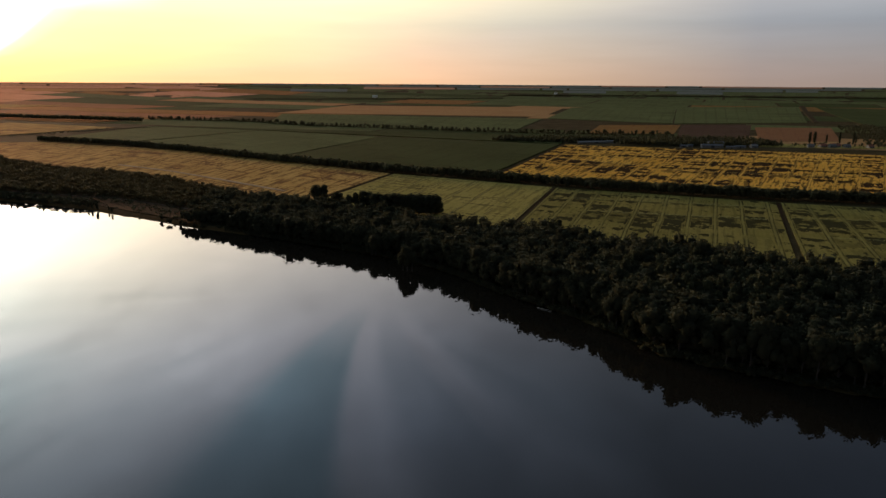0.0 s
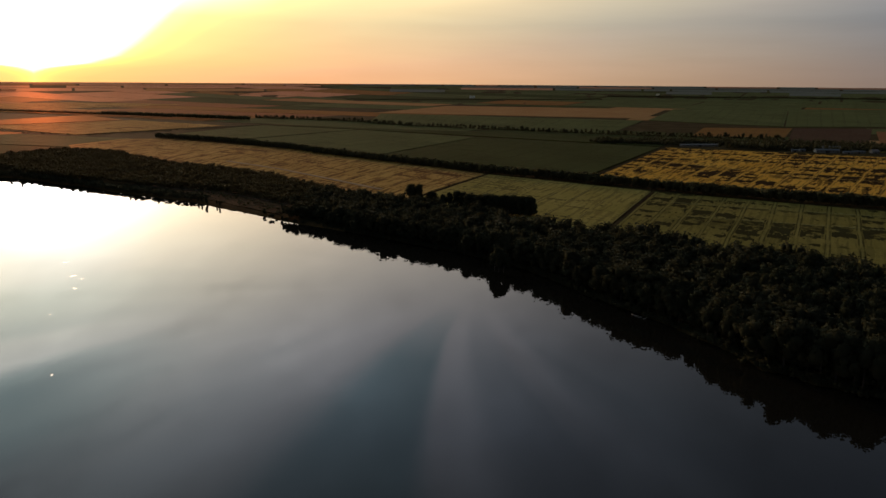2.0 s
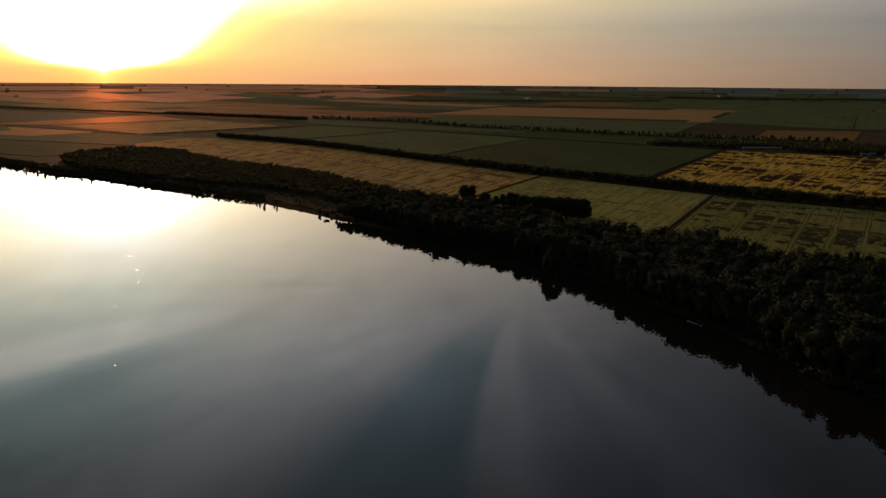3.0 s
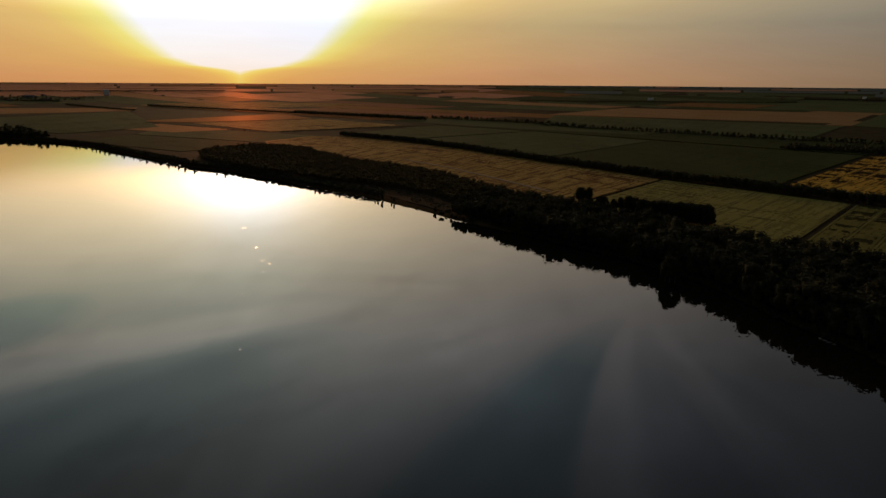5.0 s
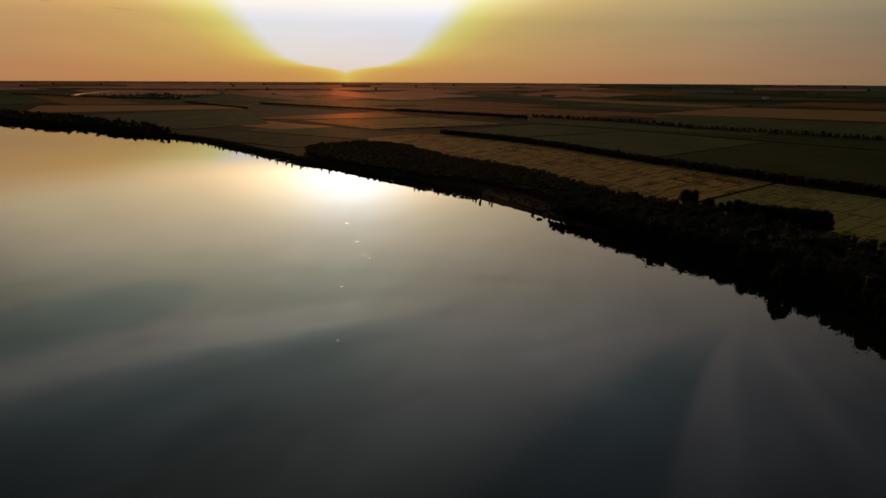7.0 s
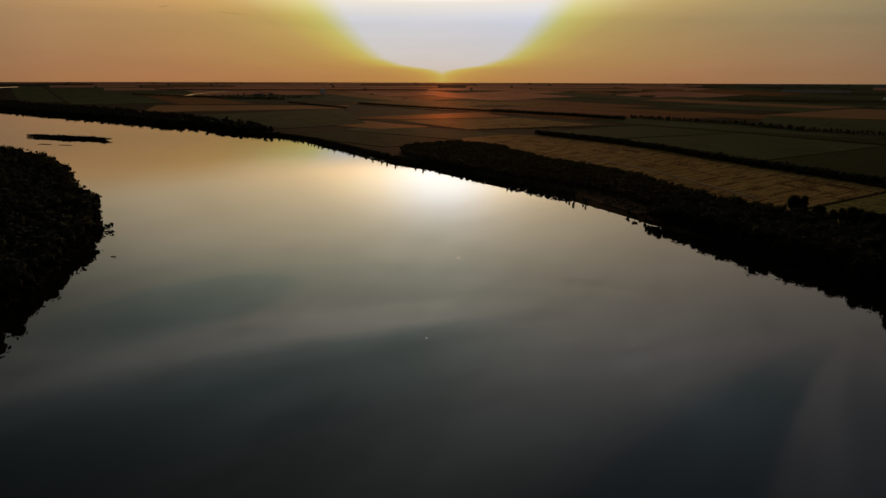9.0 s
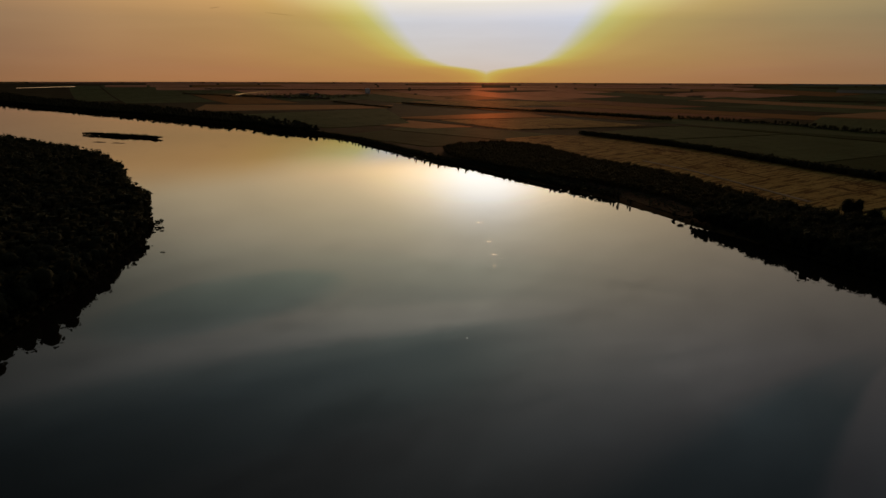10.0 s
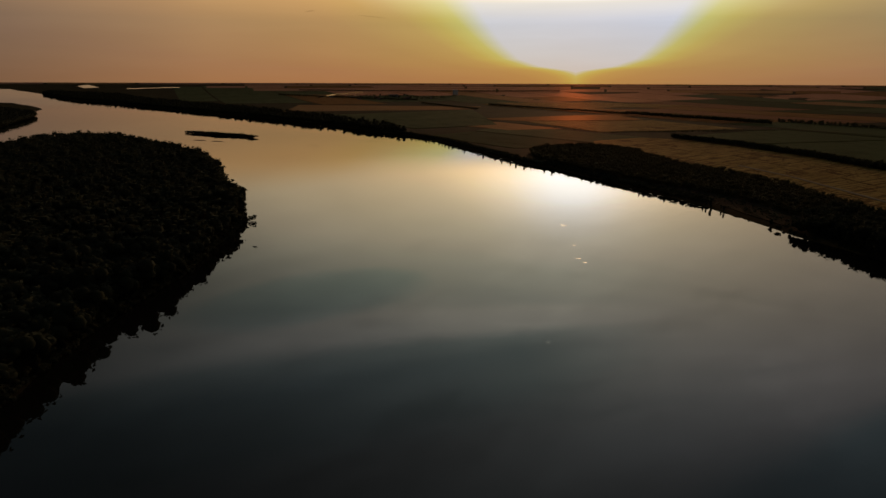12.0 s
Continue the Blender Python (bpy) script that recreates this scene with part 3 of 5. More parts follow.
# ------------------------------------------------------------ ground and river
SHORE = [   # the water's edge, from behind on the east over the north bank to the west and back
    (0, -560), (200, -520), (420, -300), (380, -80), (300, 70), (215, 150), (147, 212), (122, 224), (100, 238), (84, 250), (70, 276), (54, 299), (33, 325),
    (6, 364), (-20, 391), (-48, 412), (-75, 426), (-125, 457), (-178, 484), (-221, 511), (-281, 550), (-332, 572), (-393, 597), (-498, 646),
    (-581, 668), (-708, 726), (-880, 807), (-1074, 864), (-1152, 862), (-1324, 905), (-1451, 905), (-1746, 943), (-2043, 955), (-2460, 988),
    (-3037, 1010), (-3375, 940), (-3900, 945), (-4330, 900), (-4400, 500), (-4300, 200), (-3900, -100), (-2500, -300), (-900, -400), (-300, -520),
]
_p = np.array(SHORE, float)
_az = np.degrees(np.arctan2(-_p[:, 0], _p[:, 1]))
_o = np.argsort(_az)
_az, _rad = _az[_o], np.hypot(_p[:, 0], _p[:, 1])[_o]


def shore_radius(az):
    # along the chord between two points of the shore, not along an arc
    return 1 / np.interp(az, np.concatenate((_az[-1:] - 360, _az, _az[:1] + 360)), 1 / np.concatenate((_rad[-1:], _rad, _rad[:1])))


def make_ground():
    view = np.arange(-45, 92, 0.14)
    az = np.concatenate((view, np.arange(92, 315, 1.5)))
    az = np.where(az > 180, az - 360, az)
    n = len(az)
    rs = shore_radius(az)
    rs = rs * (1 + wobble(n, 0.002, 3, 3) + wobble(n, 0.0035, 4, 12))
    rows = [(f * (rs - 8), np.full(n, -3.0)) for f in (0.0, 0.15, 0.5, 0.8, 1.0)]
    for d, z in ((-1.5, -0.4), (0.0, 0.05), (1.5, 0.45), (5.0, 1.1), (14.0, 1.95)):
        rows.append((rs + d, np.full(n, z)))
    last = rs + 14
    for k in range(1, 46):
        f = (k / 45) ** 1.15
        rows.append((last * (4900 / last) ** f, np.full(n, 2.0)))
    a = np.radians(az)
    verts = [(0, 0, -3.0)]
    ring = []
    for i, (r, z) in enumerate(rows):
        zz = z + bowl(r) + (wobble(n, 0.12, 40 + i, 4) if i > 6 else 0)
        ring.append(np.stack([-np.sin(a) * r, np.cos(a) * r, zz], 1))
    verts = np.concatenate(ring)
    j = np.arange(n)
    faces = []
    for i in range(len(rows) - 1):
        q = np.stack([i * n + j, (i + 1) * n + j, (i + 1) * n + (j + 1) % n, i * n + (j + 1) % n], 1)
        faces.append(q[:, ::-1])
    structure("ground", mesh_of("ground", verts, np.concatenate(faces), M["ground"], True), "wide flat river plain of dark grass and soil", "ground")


def make_water():
    a = np.radians(np.arange(0, 360, 2.0))
    n = len(a)
    radii = [0, 60, 120, 250, 500, 1000, 1800, 2600] + list(np.linspace(2750, 4800, 16))
    verts = np.concatenate([np.stack([-np.sin(a) * r, np.cos(a) * r, np.full(n, bowl(r))], 1) for r in radii])
    j = np.arange(n)
    faces = np.concatenate([np.stack([i * n + j, i * n + (j + 1) % n, (i + 1) * n + (j + 1) % n, (i + 1) * n + j], 1) for i in range(len(radii) - 1)])
    structure("water", mesh_of("water", verts, faces, M["water"], True), "calm glassy river reflecting the evening sky", "river")


make_ground()
make_water()

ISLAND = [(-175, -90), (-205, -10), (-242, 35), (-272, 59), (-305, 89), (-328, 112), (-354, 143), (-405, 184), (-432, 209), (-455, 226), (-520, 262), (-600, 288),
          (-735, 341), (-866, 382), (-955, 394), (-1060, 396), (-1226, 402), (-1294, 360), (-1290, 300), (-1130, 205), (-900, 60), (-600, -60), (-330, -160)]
ISLET = [(-1720, 325), (-1905, 400), (-2075, 470), (-2210, 512), (-2400, 535), (-2620, 525), (-2900, 420), (-2600, 250), (-2000, 200)]
BAR = [(-1345, 566), (-1300, 572), (-1240, 583), (-1190, 600), (-1152, 604), (-1150, 614), (-1200, 614), (-1260, 598), (-1330, 580)]


def make_island(name, poly, top, label, mat, seed):
    """Low land in the river with a sloping shore."""
    p = along(poly + poly[:1], 6.0)
    c = p.mean(0)
    rows = [(6, -1.5), (0, 0.02), (-2, 0.4 * top / 1.6), (-7, top)]
    d = np.roll(p, -1, 0) - np.roll(p, 1, 0)
    nrm = np.stack([d[:, 1], -d[:, 0]], 1) / np.hypot(*d.T)[:, None]
    area = np.sum(p[:, 0] * np.roll(p[:, 1], -1) - np.roll(p[:, 0], -1) * p[:, 1])
    nrm *= 1 if area > 0 else -1
    rough = wobble(len(p), 1.0, seed, 2)[:, None]
    bm = bmesh.new()
    rings = []
    for off, z in rows:
        q = p + nrm * (off + rough if off < 3 else off)
        rings.append([bm.verts.new((x, y, z + float(bowl(np.hypot(x, y))))) for x, y in q])
    n = len(p)
    for a, b in zip(rings, rings[1:]):
        for k in range(n):
            bm.faces.new((a[k], a[(k + 1) % n], b[(k + 1) % n], b[k]))
    bm.faces.new(rings[-1])
    bmesh.ops.triangulate(bm, faces=[f for f in bm.faces if len(f.verts) > 4])
    bmesh.ops.recalc_face_normals(bm, faces=bm.faces)
    me = bpy.data.meshes.new(name)
    bm.to_mesh(me)
    bm.free()
    me.materials.append(mat)
    structure(name, me, label, "island")


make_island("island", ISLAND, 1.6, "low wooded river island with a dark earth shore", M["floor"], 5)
make_island("island_far", ISLET, 1.6, "second low wooded island upstream in the river", M["floor"], 6)

# ------------------------------------------------------------ fields
TAKEN = []
LEVEL = [0]                                   # crops stand at slightly different heights


def field(name, corners, mat, label, height=0.6, keep=True, cell=40.0, category="field"):
    """A crop standing on the plain: a slab between four corners; u runs from the first corner to the second."""
    c = np.array(corners, float)
    lu = (np.hypot(*(c[1] - c[0])) + np.hypot(*(c[2] - c[3]))) / 2
    lv = (np.hypot(*(c[3] - c[0])) + np.hypot(*(c[2] - c[1]))) / 2
    nu, nv = max(2, int(lu / cell) + 1), max(2, int(lv / cell) + 1)
    s, t = np.meshgrid(np.linspace(0, 1, nu), np.linspace(0, 1, nv))
    x, y = [((1 - s) * (1 - t) * c[0, k] + s * (1 - t) * c[1, k] + s * t * c[2, k] + (1 - s) * t * c[3, k]) for k in (0, 1)]
    LEVEL[0] += 1
    z = land(x, y) + height + 0.011 * (LEVEL[0] % 23)
    top = np.stack([x.ravel(), y.ravel(), z.ravel()], 1)
    idx = np.arange(nu * nv).reshape(nv, nu)
    faces = np.stack([idx[:-1, :-1].ravel(), idx[:-1, 1:].ravel(), idx[1:, 1:].ravel(), idx[1:, :-1].ravel()], 1)
    rim = np.concatenate([idx[0, :-1], idx[:-1, -1], idx[-1, :0:-1], idx[:0:-1, 0]])
    low = top[rim] - (0, 0, height + 1.0)
    m = len(rim)
    k = np.arange(m)
    base = len(top)
    skirt = np.stack([rim, base + k, base + (k + 1) % m, rim[(k + 1) % m]], 1)
    uv = np.stack([s.ravel() * lu, t.ravel() * lv], 1)
    area = np.sum(c[:, 0] * np.roll(c[:, 1], -1) - np.roll(c[:, 0], -1) * c[:, 1])
    fc = np.concatenate([faces, skirt])
    if area < 0:
        fc = fc[:, ::-1]
    me = mesh_of(name, np.concatenate([top, low]), fc, mat, False, np.concatenate([uv, uv[rim]]))
    structure(name, me, label, category)
    if keep:
        TAKEN.append([tuple(q) for q in corners])


# the long strip between the riverside wood and the first hedge, west to east
field("field_strip_west", [(-640, 915), (-335, 745), (-330, 985), (-640, 1135)], M["strip_gold"], "long strip of pale gold wheat beside the riverside wood")
field("field_strip_west_2", [(-335, 745), (-113, 574), (-57, 764), (-330, 985)], M["strip_gold"], "long strip of pale gold wheat with weedy streaks")
field("field_strip_mid", [(-108, 566), (42.5, 470), (104.5, 668), (-52, 760)], M["strip_mid"], "strip of turning yellow-green wheat with wheel tracks")
field("field_strip_green", [(46.5, 466), (189, 358.5), (280, 587), (108, 664)], M["strip_green"], "strip of green wheat with pale wheel tracks and weedy patches")
field("field_strip_green_2", [(193, 356), (420, 190), (520, 500), (284, 586)], M["strip_green_east"], "strip of green wheat with pale wheel tracks and weedy patches")
field("field_wheat", [(58, 752), (420, 630), (640, 985), (196, 1136)], M["wheat"], "large golden ripe wheat field with dark lodged patches", 0.8)
field("field_wheat_east", [(420, 630), (640, 545), (900, 860), (640, 985)], M["wheat"], "golden ripe wheat field with dark lodged patches", 0.8)
field("field_maize", [(-215, 905), (48, 752), (186, 1136), (-110, 1270)], M["maize"], "dark green maize field behind the hedge", 1.2)
field("field_green_west", [(-500, 1110), (-222, 912), (-115, 1275), (-360, 1420)], M["green"], "dull green crop field behind the hedge", 0.8)
field("field_green_back", [(-620, 1530), (-355, 1425), (190, 1150), (250, 1330)], M["maize"], "broad dark green crop field before the tree row", 0.9)
field("field_olive_west", [(-660, 1190), (-510, 1118), (-370, 1425), (-625, 1525)], M["green"], "dull green crop field on the plain", 0.7)
field("field_meadow", [(-1000, 1010), (-660, 960), (-665, 1120), (-1090, 1200)], M["green"], "rough dark meadow above the river bank", 0.4)
field("field_meadow_2", [(-960, 850), (-700, 790), (-650, 950), (-1000, 1000)], M["maize"], "rough dark meadow above the river bank", 0.35)
field("field_pale_lane", [(-700, 985), (-640, 910), (-640, 1125), (-690, 1110)], M["strip_gold"], "narrow tongue of pale wheat", 0.5)
# beyond the tree row
field("field_tan", [(-512, 2200), (285, 2060), (470, 2790), (-370, 2875)], M["tan"], "wide tan stubble field in the distance")
field("field_tan_small", [(228, 1965), (335, 1950), (405, 2190), (300, 2215)], M["tan"], "small tan stubble field in the distance")
field("field_green_far", [(-400, 1640), (140, 1440), (270, 1940), (-480, 2150)], M["green"], "broad green crop field behind the tree row", 0.8)
field("field_red_soil", [(545, 1225), (690, 1235), (880, 1622), (708, 1625)], M["red_soil"], "ploughed field of red-brown soil behind the farm", 0.2)
field("field_dark_soil", [(425, 1300), (560, 1305), (737, 1712), (566, 1695)], M["dark_soil"], "ploughed field of dark soil behind the farm", 0.2)
field("field_olive_farm", [(285, 1398), (455, 1406), (562, 1694), (367, 1674)], M["olive"], "dull olive-brown field behind the dark farm trees", 0.3)
field("field_green_east", [(564, 1748), (930, 1830), (1425, 2885), (934, 2876)], M["green"], "large green crop field in the distance", 0.8)
field("field_green_mid", [(285, 1960), (560, 1750), (930, 2870), (500, 2800)], M["green"], "large green crop field in the distance", 0.8)
field("field_green_east_2", [(1000, 1680), (1500, 1500), (2100, 2300), (1480, 2860)], M["maize"], "dark green crop field in the distance", 0.9)
field("field_barley_farm", [(500, 1125), (740, 1085), (760, 1120), (540, 1190)], M["strip_mid"], "narrow yellow-green field beside the farm", 0.5)
# far to the west
field("field_tan_west", [(-2000, 1165), (-1750, 1760), (-1925, 1970), (-2460, 1500)], M["tan"], "long tan stubble field upriver")
field("field_west_gold", [(-2128, 2265), (-1582, 2176), (-1392, 2673), (-1864, 2636)], M["strip_gold"], "bright pale wheat field far out on the plain")
field("field_west_green", [(-1720, 1080), (-1120, 960), (-1110, 1190), (-1740, 1740)], M["green"], "dark green crop field upriver", 0.8)
field("field_west_stubble", [(-1146, 1336), (-819, 1175), (-680, 1484), (-980, 1626)], M["strip_gold"], "pale wheat field upriver with dark drill lines")
field("field_west_stubble_2", [(-1217, 1114), (-969, 1076), (-930, 1197), (-1184, 1272)], M["tan"], "brownish stubble field upriver")
field("field_west_olive", [(-1320, 1319), (-1167, 1349), (-1006, 1631), (-1239, 1837)], M["olive"], "broad brownish green field upriver before the tree belt", 0.5)


def far_mosaic():
    """The patchwork of fields out to the rim, in the same two directions as the near ones."""
    rng = np.random.default_rng(11)
    u, v = np.array((0.93, -0.36)), np.array((0.36, 0.93))
    # redder mix for fields below the sun: warm haze put into their colours
    dry = ["tan"] * 4 + ["strip_gold"] * 3 + ["red_soil"] * 3 + ["olive"] * 4 + ["dark_soil"] * 2
    kinds = ["green"] * 5 + ["maize"] * 4 + ["olive"] * 4 + ["tan"] * 3 + ["strip_gold"] * 2 + ["dark_soil"] * 2
    label = {"green": "green crop field far out on the plain", "maize": "dark green crop field far out on the plain", "olive": "olive crop field far out on the plain",
             "tan": "tan stubble field far out on the plain", "strip_gold": "pale wheat field far out on the plain", "dark_soil": "dark ploughed field far out on the plain", "red_soil": "reddish brown ploughed field far out on the plain", "haze_crop": "crop field far out on the plain, paled by painted haze", "haze_cool": "crop field far out on the plain, blue-grey from painted haze"}
    b = -1500.0
    while b < 5200:
        db = rng.uniform(130, 380)
        a = -5200 + rng.uniform(0, 400)
        while a < 4800:
            da = rng.uniform(250, 1100)
            c = [u * (a + 6) + v * (b + 5), u * (a + da - 6) + v * (b + 5), u * (a + da - 6) + v * (b + db - 5), u * (a + 6) + v * (b + db - 5)]
            m = sum(c) / 4
            az = math.degrees(math.atan2(-m[0], m[1]))
            rr = [np.hypot(*q) for q in c]
            ok = -42 < az < 84 and max(rr) < 4820 and min(rr) > 1230 and all(q[1] > 0 for q in c)
            ok = ok and all(r > shore_radius(math.degrees(math.atan2(-q[0], q[1]))) + 130 for r, q in zip(rr, c))
            if ok:
                # beyond 3300 m half the sunward fields take the haze-paled crop
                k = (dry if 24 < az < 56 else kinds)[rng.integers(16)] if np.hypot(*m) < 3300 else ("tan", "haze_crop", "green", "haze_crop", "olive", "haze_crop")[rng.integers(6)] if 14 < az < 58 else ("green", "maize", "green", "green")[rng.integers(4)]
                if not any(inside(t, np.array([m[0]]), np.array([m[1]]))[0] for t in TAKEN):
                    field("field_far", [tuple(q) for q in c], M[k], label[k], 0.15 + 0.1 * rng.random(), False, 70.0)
            a += da
        b += db


far_mosaic()


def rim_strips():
    """The last fields before the skyline, seen edge on; most carry distance haze in their colour."""
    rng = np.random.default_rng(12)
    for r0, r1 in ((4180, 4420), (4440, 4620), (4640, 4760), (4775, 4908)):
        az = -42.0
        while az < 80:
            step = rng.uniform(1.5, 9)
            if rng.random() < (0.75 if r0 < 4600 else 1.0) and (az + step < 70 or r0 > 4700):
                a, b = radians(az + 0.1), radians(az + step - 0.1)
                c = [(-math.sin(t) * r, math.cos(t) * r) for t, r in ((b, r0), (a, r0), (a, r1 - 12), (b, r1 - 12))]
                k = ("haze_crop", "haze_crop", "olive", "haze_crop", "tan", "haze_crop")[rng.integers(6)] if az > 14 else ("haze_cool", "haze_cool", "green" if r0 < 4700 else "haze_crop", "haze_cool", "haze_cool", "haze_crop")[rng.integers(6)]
                field("field_skyline", c, M[k], "strip of field below the skyline, most paled by painted haze", 0.5 + 0.3 * rng.random(), False, 70.0)
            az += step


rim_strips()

# tracks
field("track_east", [(190, 372), (192.6, 371), (283.4, 585), (280.6, 587)], M["dirt"], "dark earth track between two green fields", 0.25, False, category="track")
field("track_mid", [(43.5, 480), (45.5, 479), (107, 660), (105, 661)], M["dirt"], "dark earth track between two fields", 0.25, False, category="track")
field("track_west", [(-112, 570), (-110, 569), (-53.5, 758), (-55.5, 759)], M["dirt"], "dark earth track between two fields", 0.25, False, category="track")
field("track_edge", [(-40, 523), (42, 468), (44, 472), (-38, 527)], M["pale_dirt"], "pale dirt track along the edge of the wood", 0.75, False, category="track")
field("track_edge_2", [(42, 468), (120, 405), (122, 409), (44, 472)], M["pale_dirt"], "pale dirt track along the edge of the wood", 0.7, False, category="track")
field("track_wood", [(-379.0, 825.0), (-295.0, 767.0), (-292.7, 770.3), (-376.7, 828.3)], M["pale_dirt"], "pale dirt track behind the young wood", 0.95, False, category="track")
field("track_wood_2", [(-295.0, 767.0), (-218.0, 699.0), (-215.4, 702.0), (-292.4, 770.0)], M["pale_dirt"], "pale dirt track behind the young wood", 0.95, False, category="track")
field("track_wood_3", [(-218.0, 699.0), (-144.0, 632.0), (-141.3, 635.0), (-215.3, 702.0)], M["pale_dirt"], "pale dirt track behind the young wood", 0.95, False, category="track")
field("track_bank", [(-386, 622), (-272, 586), (-271.3, 588.2), (-385.4, 624.4)], M["sand"], "worn dirt track along the grassy bank", 0.55, False, category="track")
field("track_bank_2", [(-272, 586), (-198, 540), (-196.8, 541.8), (-271.3, 588.2)], M["sand"], "worn dirt track along the grassy bank", 0.55, False, category="track")
field("lake_far", [(-4425, 1260), (-4240, 1242), (-4265, 1330), (-4500, 1345)], M["water"], "pale sheet of water far out on the plain", 1.4, False, category="lake")
field("oxbow_far", [(-4139, 1436), (-4100, 1422), (-4112, 1720), (-4151, 1738)], M["water"], "thin pale arm of water far out on the plain", 1.4, False, category="lake")
field("canal_far", [(-2990, 1930), (-2980, 1946), (-3160, 2150), (-3170, 2130)], M["water"], "narrow pale canal bending past the far village", 1.3, False, category="canal")
field("canal_far_2", [(-3170, 2130), (-3160, 2150), (-3266, 2412), (-3272, 2404)], M["water"], "narrow pale canal bending past the far village", 1.3, False, category="canal")
field("road_canal", [(948, 1833), (960, 1830), (1490, 2970), (1470, 2975)], M["bank"], "dusty road across the far fields", 1.2, False, category="road")

# ------------------------------------------------------------ trees


def blob(fine):
    """A rounded lump of quads round the origin, radius one."""
    v = np.array([(x, y, z) for x in (-1, 1) for y in (-1, 1) for z in (-1, 1)], float)
    f = [(0, 1, 3, 2), (4, 6, 7, 5), (0, 4, 5, 1), (2, 3, 7, 6), (0, 2, 6, 4), (1, 5, 7, 3)]
    if fine:
        verts, faces, seen = [tuple(q) for q in v], [], {}

        def put(q):
            q = tuple(np.round(q, 4))
            if q not in seen:
                seen[q] = len(verts)
                verts.append(q)
            return seen[q]
        for t in f:
            c = put(v[list(t)].mean(0))
            m = [put((v[t[i]] + v[t[(i + 1) % 4]]) / 2) for i in range(4)]
            faces += [(t[i], m[i], c, m[i - 1]) for i in range(4)]
        v, f = np.array(verts), faces
    v = v / np.linalg.norm(v, axis=1)[:, None]
    return v, np.array(f)


BLOB = {True: blob(True), False: blob(False)}


def leaf_quads(rng, centres, radii, n, size, fine=True):
    """A crown: leafy lumps with many small sprays lying on them, as loose quads."""
    centres, radii = np.asarray(centres, float), np.asarray(radii, float)
    w = (radii[:, 0] * radii[:, 2])
    k = rng.choice(len(centres), n, p=w / w.sum())
    d = rng.normal(size=(n, 3))
    d /= np.linalg.norm(d, axis=1)[:, None]
    d[:, 2] = np.where(d[:, 2] < -0.3, -d[:, 2], d[:, 2])
    c = centres[k] + d * radii[k] * rng.uniform(0.82, 1.14, n)[:, None]
    a = np.cross(d + rng.normal(0, 0.9, (n, 3)), rng.normal(size=(n, 3)))
    a /= np.linalg.norm(a, axis=1)[:, None]
    b = np.cross(d + rng.normal(0, 0.9, (n, 3)), a)
    b /= np.linalg.norm(b, axis=1)[:, None]
    s = size * rng.uniform(0.6, 1.35, n)[:, None]
    b = np.where(np.sum(np.cross(a, b) * d, 1)[:, None] < 0, -b, b)
    quad = np.stack([c - a * s, c - b * s * 0.6 + a * s * 0.15, c + a * s, c + b * s * 0.6 + a * s * 0.1], 1)
    # the sprays of a lump take the light together, as its rounded surface does
    soft = d + rng.normal(0, 0.22, (n, 3))
    soft /= np.linalg.norm(soft, axis=1)[:, None]
    V, F, N = [quad.reshape(-1, 3)], [np.arange(4 * n).reshape(n, 4)], [np.repeat(soft, 4, 0)]
    base = 4 * n
    bv, bf = BLOB[fine]
    for q, r in zip(centres, radii):
        V.append(bv * rng.uniform(0.8, 1.04, (len(bv), 1)) * r * (0.86 if fine else 0.80) + q)
        F.append(bf + base)
        N.append(bv)
        base += len(bv)
    return np.concatenate(V), np.concatenate(F), np.concatenate(N)


def crown_lobes(rng, kind):
    """Lobes of a crown for a tree one unit high."""
    if kind == "column":
        zs = np.linspace(0.2, 0.9, 7)
        c = [(rng.normal(0, 0.01), rng.normal(0, 0.01), z) for z in zs]
        r = [(0.085 * math.sin(math.pi * (0.15 + 0.8 * (1 - z))) + 0.03,) * 2 + (0.12,) for z in zs]
    elif kind == "poplar":
        n = 9
        zs = np.sort(rng.uniform(0.3, 0.88, n))
        c = [(rng.normal(0, 0.07), rng.normal(0, 0.07), z) for z in zs]
        r = [(rng.uniform(0.1, 0.17) * (1.15 - 0.6 * (z - 0.3)),) * 2 + (rng.uniform(0.11, 0.17),) for z in zs]
    elif kind == "full":
        n = 10
        c, r = [(0, 0, 0.5)], [(0.2, 0.2, 0.42)]
        for i in range(n):
            t = rng.uniform(0, 2 * math.pi)
            z = rng.uniform(0.16, 0.86)
            q = rng.uniform(0.12, 0.18)
            g = rng.uniform(0.08, 0.2) * (1.2 - 0.6 * z)
            c.append((g * math.cos(t), g * math.sin(t), z))
            r.append((q, q, q))
    elif kind == "bush":
        n = 7
        c = [(rng.normal(0, 0.27), rng.normal(0, 0.27), rng.uniform(0.28, 0.62)) for _ in range(n)]
        r = [(rng.uniform(0.2, 0.34),) * 2 + (rng.uniform(0.22, 0.36),) for _ in range(n)]
    else:
        n = 10
        c, r = [(0, 0, 0.62)], [(0.2, 0.2, 0.28)]
        for i in range(n):
            a = rng.uniform(0, 2 * math.pi)
            z = rng.uniform(0.34, 0.86)
            d = rng.uniform(0.1, 0.24) * (1.25 - 0.7 * abs(z - 0.5))
            c.append((d * math.cos(a), d * math.sin(a), z))
            q = rng.uniform(0.1, 0.19)
            r.append((q, q, q * rng.uniform(1.0, 1.5)))
    return c, r


